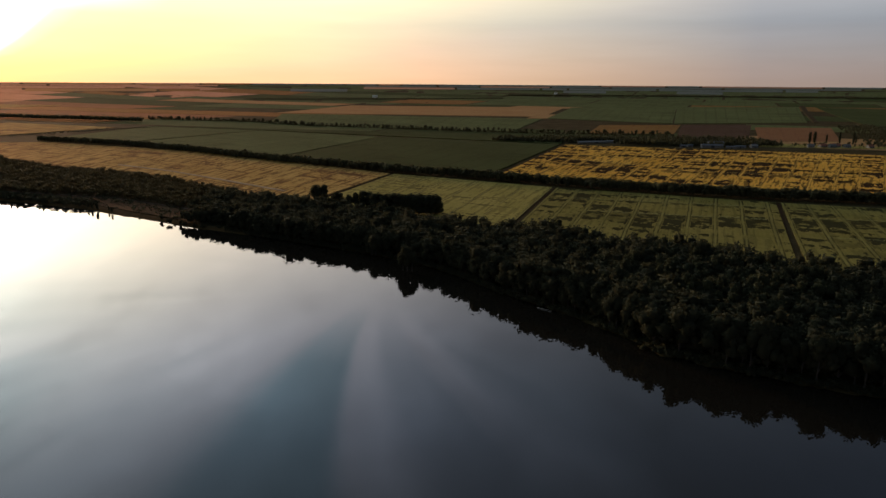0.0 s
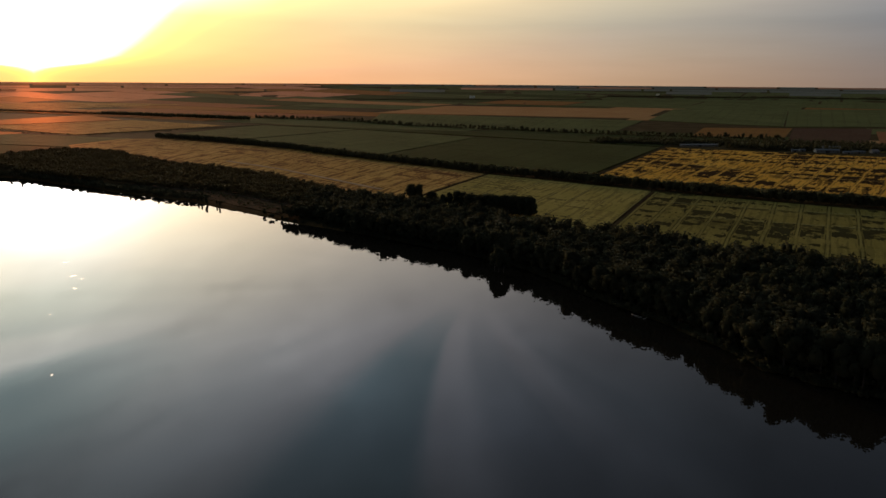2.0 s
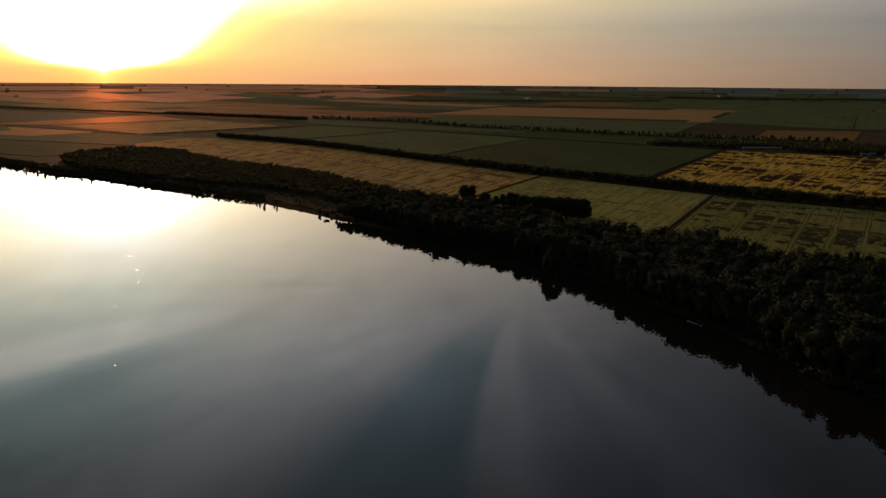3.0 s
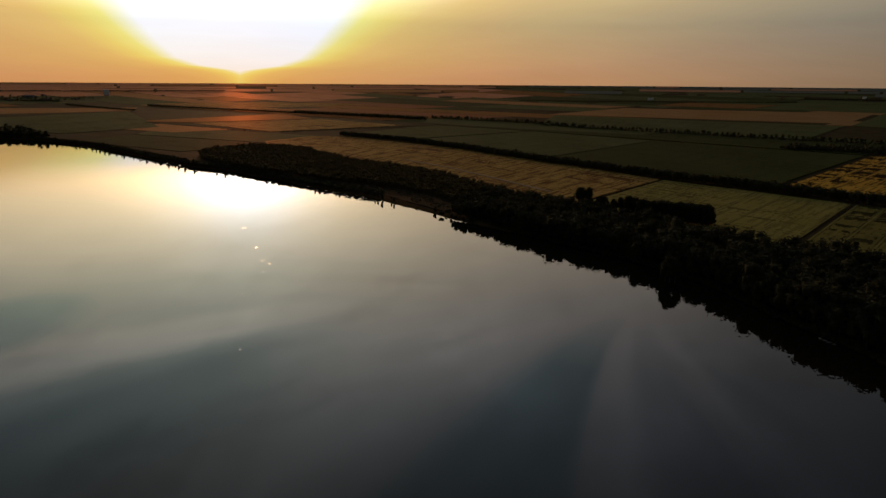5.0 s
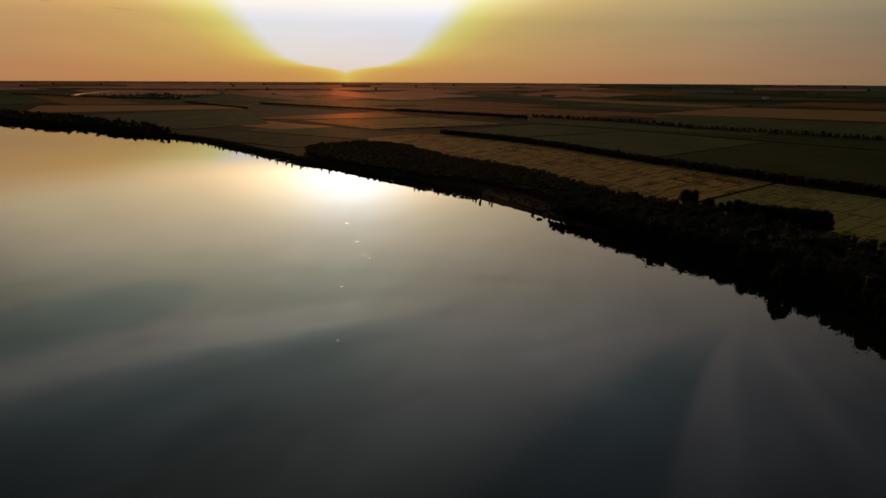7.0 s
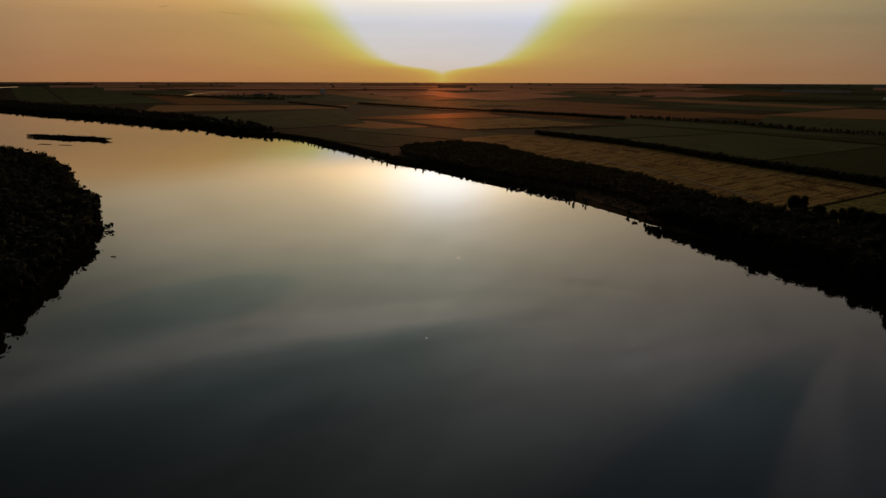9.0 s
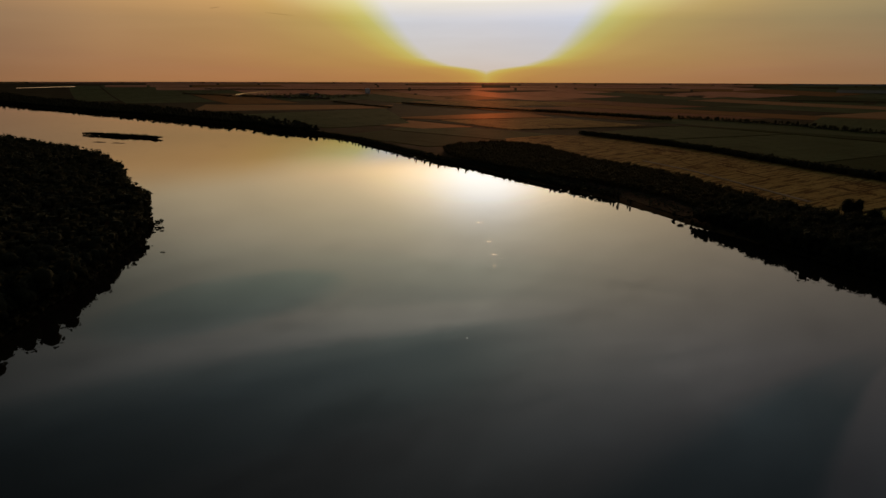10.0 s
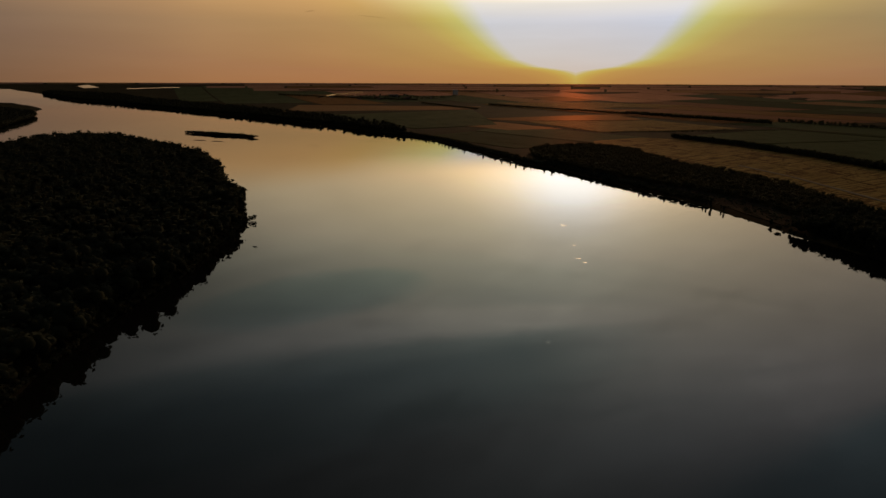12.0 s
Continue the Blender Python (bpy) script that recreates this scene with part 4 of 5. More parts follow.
def tube(rows, sides):
    """A bent tapered tube through rows of (x, y, z, radius), as verts and quads."""
    verts, faces = [], []
    for i, (x, y, z, r) in enumerate(rows):
        for k in range(sides):
            t = 2 * math.pi * k / sides
            verts.append((x + r * math.cos(t), y + r * math.sin(t), z))
        if i:
            for k in range(sides):
                a, b = (i - 1) * sides + k, (i - 1) * sides + (k + 1) % sides
                faces.append((a, b, b + sides, a + sides))
    return verts, faces


def trunk_arrays(rng, lobes, limbs=5, sides=6):
    verts, faces = tube([(0, 0, -0.02, 0.026), (0.005, 0, 0.12, 0.019), (rng.normal(0, 0.01), rng.normal(0, 0.01), 0.4, 0.014), (rng.normal(0, 0.02), rng.normal(0, 0.02), 0.8, 0.004)], sides)
    for x, y, z in lobes[:limbs]:
        v, f = tube([(0, 0, max(0.12, z - 0.3), 0.010), (x * 0.5, y * 0.5, z - 0.13, 0.007), (x, y, z, 0.003)], 4)
        f = [tuple(q + len(verts) for q in t) for t in f]
        verts += v
        faces += f
    return np.array(verts), np.array(faces)


def tree_model(name, kind, seed, leaves, size, leaf_mat, label):
    """One tree, a unit high, with trunk and crown; copies are scaled."""
    rng = np.random.default_rng(seed)
    c, r = crown_lobes(rng, kind)
    root = new(name)
    v, f = trunk_arrays(rng, c)
    part("trunk", mesh_of("trunk", v, f, M["bark"], True), None, root)
    v, f, n = leaf_quads(rng, c, r, leaves, size, kind != "bush")
    part("crown", mesh_of("crown", v, f, leaf_mat, True, normals=n), None, root)
    tagged(root, label, "shrub" if kind == "bush" else "tree")
    return root


class Grove:
    """A stock of models of one kind, from which single trees are set out."""

    def __init__(self, name, kind, seeds, leaves, size, mat, label, group):
        self.models = [tree_model(name, kind, s, leaves, size, mat, label) for s in seeds]
        for m in self.models:
            tagged(m, group=group)
        self.used = set()

    def plant(self, x, y, z, h, rng, wide=1.0):
        i = int(rng.integers(len(self.models)))
        m = self.models[i]
        w = h * wide * rng.uniform(0.85, 1.2)
        turn = rng.uniform(0, 2 * math.pi)
        place = Matrix.Translation((x, y, z)) @ Matrix.Rotation(turn, 4, "Z")
        if i not in self.used:
            self.used.add(i)
            ob = m
            ob.matrix_basis = place
        else:
            ob = copy_thing(m, place)
        ob.scale = (w, w, h)
        return ob

    def done(self):
        for i, m in enumerate(self.models):
            if i not in self.used:
                for o in (*m.children_recursive, m):
                    bpy.data.objects.remove(o)


def forest(name, pts, heights, kind, mat, label, leaves=120, size=0.055, seed=1, wide=1.0, trunks=True, z=None, lobes=7, fine=False):
    """Many trees, too many to count, in one mesh."""
    rng = np.random.default_rng(seed)
    pts, heights = np.asarray(pts, float), np.asarray(heights, float)
    stock = []
    for _ in range(8):
        c, r = crown_lobes(rng, kind)
        v, f, n = leaf_quads(rng, c[:lobes], [tuple(q * 1.25 for q in t) for t in r[:lobes]], leaves, size, fine)
        if trunks:
            tv, tf = tube([(0, 0, -0.02, 0.022), (0, 0, 0.7, 0.006)], 4)
            f = np.concatenate([f, np.array(tf) + len(v)])
            v = np.concatenate([v, np.array(tv)])
            n = np.concatenate([n, np.array(tv) * (1, 1, 0) / np.hypot(*np.array(tv)[:, :2].T)[:, None]])
        stock.append((v, f, n))
    V, F, N, base = [], [], [], 0
    which = rng.integers(0, 8, len(pts))
    for i, (v, f, n) in enumerate(stock):
        q = np.nonzero(which == i)[0]
        if not len(q):
            continue
        t = rng.uniform(0, 2 * math.pi, len(q))
        h = heights[q]
        w = h * wide * rng.uniform(0.85, 1.2, len(q))
        x = (v[None, :, 0] * np.cos(t)[:, None] - v[None, :, 1] * np.sin(t)[:, None]) * w[:, None] + pts[q, 0][:, None]
        y = (v[None, :, 0] * np.sin(t)[:, None] + v[None, :, 1] * np.cos(t)[:, None]) * w[:, None] + pts[q, 1][:, None]
        zz = v[None, :, 2] * h[:, None] + (land(pts[q, 0], pts[q, 1]) if z is None else z + bowl(np.hypot(pts[q, 0], pts[q, 1])))[:, None]
        V.append(np.stack([x, y, zz], 2).reshape(-1, 3))
        nx = n[None, :, 0] * np.cos(t)[:, None] - n[None, :, 1] * np.sin(t)[:, None]
        ny = n[None, :, 0] * np.sin(t)[:, None] + n[None, :, 1] * np.cos(t)[:, None]
        N.append(np.stack([nx, ny, np.broadcast_to(n[None, :, 2], nx.shape)], 2).reshape(-1, 3))
        F.append((f[None] + (np.arange(len(q)) * len(v))[:, None, None]).reshape(-1, 4) + base)
        base += len(q) * len(v)
    me = mesh_of(name, np.concatenate(V), np.concatenate(F), mat, True, normals=np.concatenate(N))
    return tagged(new(name, me), label, "woodland", kind="stuff")


def scatter(poly, gap, seed, jitter=0.45):
    """Points about gap metres apart inside a polygon."""
    rng = np.random.default_rng(seed)
    p = np.asarray(poly, float)
    x, y = np.meshgrid(np.arange(p[:, 0].min(), p[:, 0].max(), gap), np.arange(p[:, 1].min(), p[:, 1].max(), gap))
    x, y = x.ravel() + rng.uniform(-jitter, jitter, x.size) * gap, y.ravel() + rng.uniform(-jitter, jitter, y.size) * gap
    k = inside(poly, x, y)
    return np.stack([x[k], y[k]], 1)


# the wood along the north bank: its two edges
BACK_E = [(380, 180), (290, 262), (209, 325), (174, 345), (147, 378), (120, 388), (98, 398), (70, 418), (42, 436), (22, 444), (2, 458), (-30, 490), (-62, 515), (-108, 548), (-140, 572), (-189, 608)]
FRONT_E = [(-196, 540), (-172, 496), (-125, 461), (-75, 430), (-48, 416), (-20, 395), (6, 368), (33, 329), (56, 303), (72, 280), (86, 254), (101, 242), (123, 228), (149, 216), (217, 154), (304, 76)]
WOOD_E = BACK_E + FRONT_E
WOOD_W = [(-189, 620), (-275, 705), (-350, 750), (-429, 784), (-486, 825), (-560, 890), (-608, 912), (-655, 900), (-683, 841), (-660, 775), (-590, 705), (-480, 650), (-392, 622), (-333, 605), (-280, 595), (-205, 545)]

rng = np.random.default_rng(21)
bank_tree = Grove("tree", "broad", range(1, 7), 480, 0.038, M["leaf"], "tall dark broadleaf tree with a dense crown on the river bank", "trees on the river bank")
poplar_tree = Grove("tree", "poplar", range(11, 16), 460, 0.034, M["poplar"], "tall slim poplar with grey-green leaves in the riverside wood", "poplars in the riverside wood")
shrub = Grove("shrub", "bush", range(31, 35), 150, 0.1, M["leaf"], "dark leafy willow shrub at the water's edge", "shrubs at the water's edge")


def bank_height(x):
    return float(np.interp(x, [-190, -120, -40, 30, 90, 160], [9.5, 11.5, 12.5, 15, 16.5, 15.5]))


# single trees along the water
for x, y in along(FRONT_E[1:14], 4.9):
    x, y = x + rng.normal(0, 1.0), y + rng.normal(0, 1.0) - 0.3
    h = bank_height(x) * rng.uniform(0.62, 1.0) * (1.17 if x > 70 else 0.9)
    bank_tree.plant(x, y, 1.2, h, rng, 0.95)
for x, y in along(FRONT_E[1:14], 3.1):
    x, y = x + rng.normal(0, 0.8), y + rng.normal(0, 0.7) - 1.0
    if rng.random() < 0.9:
        shrub.plant(x, y, 0.05, rng.uniform(2.0, 4.6), rng, 1.2)
for a, r, h in ((2.5, 366, 11.5), (2.9, 367, 13.0), (3.25, 368, 12.0), (5.5, 403, 12.5), (5.8, 404, 11.8), (15.0, 463, 9.5)):
    bank_tree.plant(-r * math.sin(radians(a)), r * math.cos(radians(a)), 1.0, h, rng, 0.9)
# single poplars on the brow of the wood
for x, y in scatter([(70, 300), (140, 250), (185, 320), (110, 385)], 8.6, 22):
    poplar_tree.plant(x, y, 2.0, rng.uniform(15, 20), rng, 0.82)
rest = scatter(WOOD_E, 6.5, 23)
rest = np.concatenate([rest, along(FRONT_E[1:14], 4.2) + np.random.default_rng(20).normal(0, 1.2, (len(along(FRONT_E[1:14], 4.2)), 2)) + (1.5, 5.0)])
h = np.array([bank_height(x) for x in rest[:, 0]]) * np.random.default_rng(24).triangular(0.62, 0.88, 1.18, len(rest))
slim = (rest[:, 0] > 25) & (np.random.default_rng(16).random(len(rest)) < 0.6)
forest("riverside_wood", rest[~slim], h[~slim], "broad", M["leaf"], "dense dark wood of broadleaf trees along the river bank", 130, 0.048, 25, 1.1, lobes=7)
forest("riverside_poplars", rest[slim], h[slim] * 1.08, "poplar", M["leaf"], "slim dark poplars standing close in the riverside wood", 135, 0.041, 15, 1.05, lobes=8)
pts = np.concatenate([along(FRONT_E[1:14], 3.4) + q for q in ((0.8, 3.0), (2.0, 7.0), (3.5, 12.0))])
pts = pts + np.random.default_rng(17).normal(0, 1.2, pts.shape)
forest("undergrowth", pts, np.random.default_rng(18).uniform(3.0, 6.5, len(pts)), "bush", M["leaf"], "thick undergrowth of shrubs inside the edge of the riverside wood", 36, 0.13, 19, 1.0, False)
pts = np.concatenate([along(FRONT_E[1:15], 2.2) + q for q in ((-1.0, -1.2), (-1.8, -3.0))])
pts = pts + np.random.default_rng(14).normal(0, 0.6, pts.shape)
forest("shore_scrub", pts, np.random.default_rng(13).uniform(1.2, 3.2, len(pts)), "bush", M["leaf"], "low dark scrub hanging over the water's edge", 30, 0.14, 12, 1.2, False, 0.1)
pts = scatter(WOOD_W, 5.2, 26)
forest("young_wood", pts, np.random.default_rng(27).uniform(4.8, 7.2, len(pts)), "broad", M["young"], "young planted wood of low broadleaf trees behind the grassy bank", 24, 0.067, 28, 1.5, False, lobes=5)

# tall trees standing over the wood: a close block, a group and a pair
tall_tree = Grove("tree", "full", range(41, 46), 620, 0.046, M["leaf"], "tall dark tree standing above the riverside wood", "tall trees above the wood")
for x, y in along([(-50, 523), (-3, 522)], 3.9):
    for row in (0, 5.5):
        tall_tree.plant(x + rng.normal(0, 0.5), y + row + rng.normal(0, 0.6), 2.0, rng.uniform(14.4, 15.8), rng, 1.1)
for x, y, h in ((-101, 563, 17.5), (-96, 566, 16.5), (-83, 544, 14.5), (-79, 547, 13), (-73, 544, 12.5), (-67, 543, 14), (-62, 542, 15), (-57, 541, 14.5)):
    tall_tree.plant(x, y, 2.0, h, rng, 0.92)

# bushes along the water farther west, where the bank is open grass
for x, y, h in ((-180, 490, 9.0), (-174, 487, 9.6), (-177, 496, 10.0), (-168, 490, 9.2), (-184, 496, 8.0)):
    bank_tree.plant(x, y, 0.8, h, rng, 1.15)
for x, y, h in ((-194, 493, 4.2), (-184, 488, 4.0), (-179, 484, 3.4), (-171, 481, 3.6), (-165, 478, 3.0)):
    shrub.plant(x, y, 0.1, h, rng, 0.9)
for x, y in along(SHORE[20:28], 9.0):
    if rng.random() < 0.8:
        shrub.plant(x + rng.normal(0, 1.5), y + 3.5 + rng.normal(0, 0.8), 0.4, rng.uniform(2.0, 4.6), rng, 0.9)
# slender young trees standing along the open bank
slim_tree = Grove("tree", "full", range(21, 25), 240, 0.05, M["leaf"], "slender young dark tree on the open river bank", "slender trees on the open bank")
for x, y in along([(-240, 524)] + SHORE[20:24], 8.0):
    if rng.random() < 0.85:
        slim_tree.plant(x + rng.normal(0, 2.2), y + 3.0 + rng.normal(0, 1.0), 0.5, rng.choice((3.5, 4.5, 5.5, 6.5, 8.0), p=(0.25, 0.3, 0.25, 0.15, 0.05)) * rng.uniform(0.85, 1.15), rng, 0.7)
slim_tree.plant(-205, 507, 0.4, 4.5, rng, 1.2)
line = along(SHORE[20:28], 3.0)
pts = np.concatenate([line + np.random.default_rng(k).normal(0, 1.6, line.shape) + (0, q) for k, q in ((29, 3.5), (32, 8.0), (39, 13.0), (42, 19.0))])
far = along(SHORE[23:29], 8.5)
far = far + np.random.default_rng(43).normal(0, 1.6, far.shape) + (0, 3.5)
forest("slender_trees", far, np.random.default_rng(44).triangular(2.5, 4.0, 8.5, len(far)), "full", M["leaf"], "slender young trees standing along the open river bank", 40, 0.07, 45, 0.85, lobes=8)
forest("bank_scrub", pts, np.random.default_rng(30).uniform(1.2, 3.4, len(pts)), "bush", M["leaf"], "ragged scrub along the open river bank", 20, 0.19, 31, 1.4, False)

# the grassy bank itself
field("bank_grass", [(-392, 607), (-281, 559), (-270, 594), (-386, 632)], M["bank"], "dry grassy river bank above the shore", 0.2, False, 12, "bank")
field("bank_grass_2", [(-281, 559), (-190, 500), (-194, 546), (-270, 594)], M["bank"], "dry grassy river bank above the shore", 0.2, False, 12, "bank")

pts = np.concatenate([scatter([(-392, 607), (-281, 559), (-270, 594), (-386, 632)], 4.2, 98), scatter([(-281, 559), (-190, 500), (-194, 546), (-270, 594)], 4.2, 99)])
pts = pts[np.random.default_rng(97).random(len(pts)) < 0.6]
forest("bank_tussocks", pts, np.random.default_rng(96).triangular(0.5, 0.9, 2.6, len(pts)), "bush", M["hedge"], "low tussocks and bramble dotted over the grassy bank", 14, 0.2, 95, 1.5, False, lobes=4)

# woods of the islands
tip = Grove("tree", "broad", range(51, 55), 440, 0.042, M["leaf"], "dark broadleaf tree at the edge of the island", "trees at the edge of the island")
tall_tree.plant(-500, 248, 1.5, 13.5, rng, 1.5)
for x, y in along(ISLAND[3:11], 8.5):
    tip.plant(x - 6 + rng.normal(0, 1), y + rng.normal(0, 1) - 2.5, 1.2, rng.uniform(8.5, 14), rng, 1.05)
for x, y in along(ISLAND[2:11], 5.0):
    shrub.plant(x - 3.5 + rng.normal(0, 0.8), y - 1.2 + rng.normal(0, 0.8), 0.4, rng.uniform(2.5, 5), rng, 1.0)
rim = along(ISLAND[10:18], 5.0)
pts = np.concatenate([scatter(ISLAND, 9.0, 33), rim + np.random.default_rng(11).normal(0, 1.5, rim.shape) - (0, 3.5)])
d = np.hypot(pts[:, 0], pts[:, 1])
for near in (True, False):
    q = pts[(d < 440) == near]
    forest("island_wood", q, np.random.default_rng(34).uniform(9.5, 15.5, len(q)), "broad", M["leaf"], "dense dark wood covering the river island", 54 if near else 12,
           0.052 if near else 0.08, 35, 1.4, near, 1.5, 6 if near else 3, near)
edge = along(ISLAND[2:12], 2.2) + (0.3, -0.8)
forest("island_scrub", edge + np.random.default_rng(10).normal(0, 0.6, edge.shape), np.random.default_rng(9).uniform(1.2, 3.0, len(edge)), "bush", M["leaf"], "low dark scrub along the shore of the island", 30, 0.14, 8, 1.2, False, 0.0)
pts = np.concatenate([scatter(ISLET, 13, 36), along(ISLET + ISLET[:1], 5.0), along(ISLET + ISLET[:1], 7.0) + (0, 4)])
forest("islet_wood", pts, np.random.default_rng(37).uniform(8, 15, len(pts)), "full", M["leaf"], "dense wood on the second island", 8, 0.07, 38, 1.6, False, 1.0, 4)

# wood along the far reach of the north bank
FAR_WOOD = [(-1060, 872), (-1152, 868), (-1324, 911), (-1451, 910), (-1746, 948), (-2043, 960), (-2460, 993), (-3037, 1014), (-3375, 944), (-3900, 950),
            (-4050, 1030), (-3700, 1240), (-2400, 1230), (-1650, 1100), (-1200, 965)]
pts = np.concatenate([scatter(FAR_WOOD, 17.0, 41), along(FAR_WOOD[:10], 6.0) + (0, 5)])
forest("far_bank_wood", pts, np.random.default_rng(42).uniform(7, 14.5, len(pts)), "full", M["leaf"], "dark wood along the far river bank", 10, 0.07, 43, 1.75, False, None, 4)

pts = along(FAR_WOOD[:10], 3.5) + np.random.default_rng(40).normal(0, 1.2, (len(along(FAR_WOOD[:10], 3.5)), 2)) + (0, 1.0)
forest("far_bank_scrub", pts, np.random.default_rng(39).uniform(3, 6, len(pts)), "bush", M["leaf"], "dark scrub closing the foot of the far bank wood", 6, 0.2, 38, 1.6, False, 0.3, 4)

# hedges
HEDGE = [(-650, 1152), (-503, 1090), (-360, 1000), (-211, 884), (-120, 822), (-51, 777), (50, 722), (117, 681), (187, 645), (255, 618), (368, 588), (520, 540), (640, 500)]
pts = np.concatenate([along(HEDGE, 3.0) + np.random.default_rng(k).normal(0, 3.4, (len(along(HEDGE, 3.0)), 2)) for k in (44, 45, 46, 52)])
hh = np.random.default_rng(47).uniform(5.0, 9.5, len(pts)) * np.interp(pts[:, 0], [-650, 0, 300], [0.9, 1.0, 1.1])
forest("hedge", pts, hh, "full", M["hedge"], "long dark tree hedge between the fields", 28, 0.12, 48, 1.5, lobes=5)
ROW = [(-732, 1796), (-447, 1703), (-289, 1570), (-98, 1494), (129, 1399), (328, 1356), (430, 1330)]
row_tree = Grove("tree", "broad", range(61, 65), 200, 0.065, M["hedge"], "dark field tree in a long row of single trees", "row of trees between far fields")
for x, y in along(ROW, 30.0):
    if rng.random() < 0.9:
        row_tree.plant(x + rng.normal(0, 1.5), y + rng.normal(0, 1.5), 2.0, rng.uniform(8, 11.5), rng, 0.85)
pts = along(ROW, 5)
pts = pts + np.random.default_rng(49).normal(0, 2, pts.shape)
p2 = along(ROW, 7.5)
p2 = p2 + np.random.default_rng(53).normal(0, 1.5, p2.shape)
forest("tree_row_far", p2, np.random.default_rng(54).uniform(7.0, 11, len(p2)), "broad", M["hedge"], "long row of field trees on the far plain", 36, 0.09, 55, 0.9, False, lobes=5)
forest("hedge_far", pts, np.random.default_rng(50).uniform(3, 6, len(pts)), "bush", M["hedge"], "low hedge under the tree row", 30, 0.17, 51, 1.2, False)
for k, (a, b, hgt, gap) in enumerate((
        ((90, 1212), (330, 1215), 8, 4), ((330, 1215), (560, 1215), 7, 4), ((340, 1130), (500, 1140), 5, 6), ((740, 1150), (1000, 1700), 8, 7),
        ((720, 1060), (1100, 1600), 9, 6), ((-1998, 2099), (-1196, 1853), 12, 4), ((-1196, 1853), (-715, 1693), 17, 3.4),
        ((-1246, 1302), (-833, 1170), 3, 9), ((-798, 1167), (-606, 1498), 4, 6), ((-2300, 2000), (-1750, 1780), 8, 7), ((351, 3868), (1219, 3747), 16, 9), ((1219, 3747), (2090, 3408), 16, 9),
        ((-900, 3300), (300, 3600), 9, 8), ((-3300, 1900), (-2500, 2150), 10, 7),
        ((-3600, 2200), (-2600, 3300), 10, 8))):
    p = along([a, b], gap * 0.62)
    g = np.random.default_rng(60 + k)
    p = np.concatenate([p + g.normal(0, 3 + gap * 0.3, p.shape) for _ in range(2)])
    forest("tree_belt", p, hgt * g.uniform(0.6, 1.0, len(p)) * (0.75 if hgt > 10 else 0.9), "full", M["hedge"], "dark belt of trees across the far plain", 8, 0.09, 80 + k, 2.1, False, None, 2)

for g in (bank_tree, slim_tree, poplar_tree, shrub, tall_tree, tip, row_tree):
    g.done()

# ------------------------------------------------------------ farm and hamlet


def box(bm, x0, x1, y0, y1, z0, z1):
    v = [bm.verts.new(q) for q in ((x0, y0, z0), (x1, y0, z0), (x1, y1, z0), (x0, y1, z0), (x0, y0, z1), (x1, y0, z1), (x1, y1, z1), (x0, y1, z1))]
    for f in ((3, 2, 1, 0), (4, 5, 6, 7), (0, 1, 5, 4), (1, 2, 6, 5), (2, 3, 7, 6), (3, 0, 4, 7)):
        bm.faces.new([v[i] for i in f])


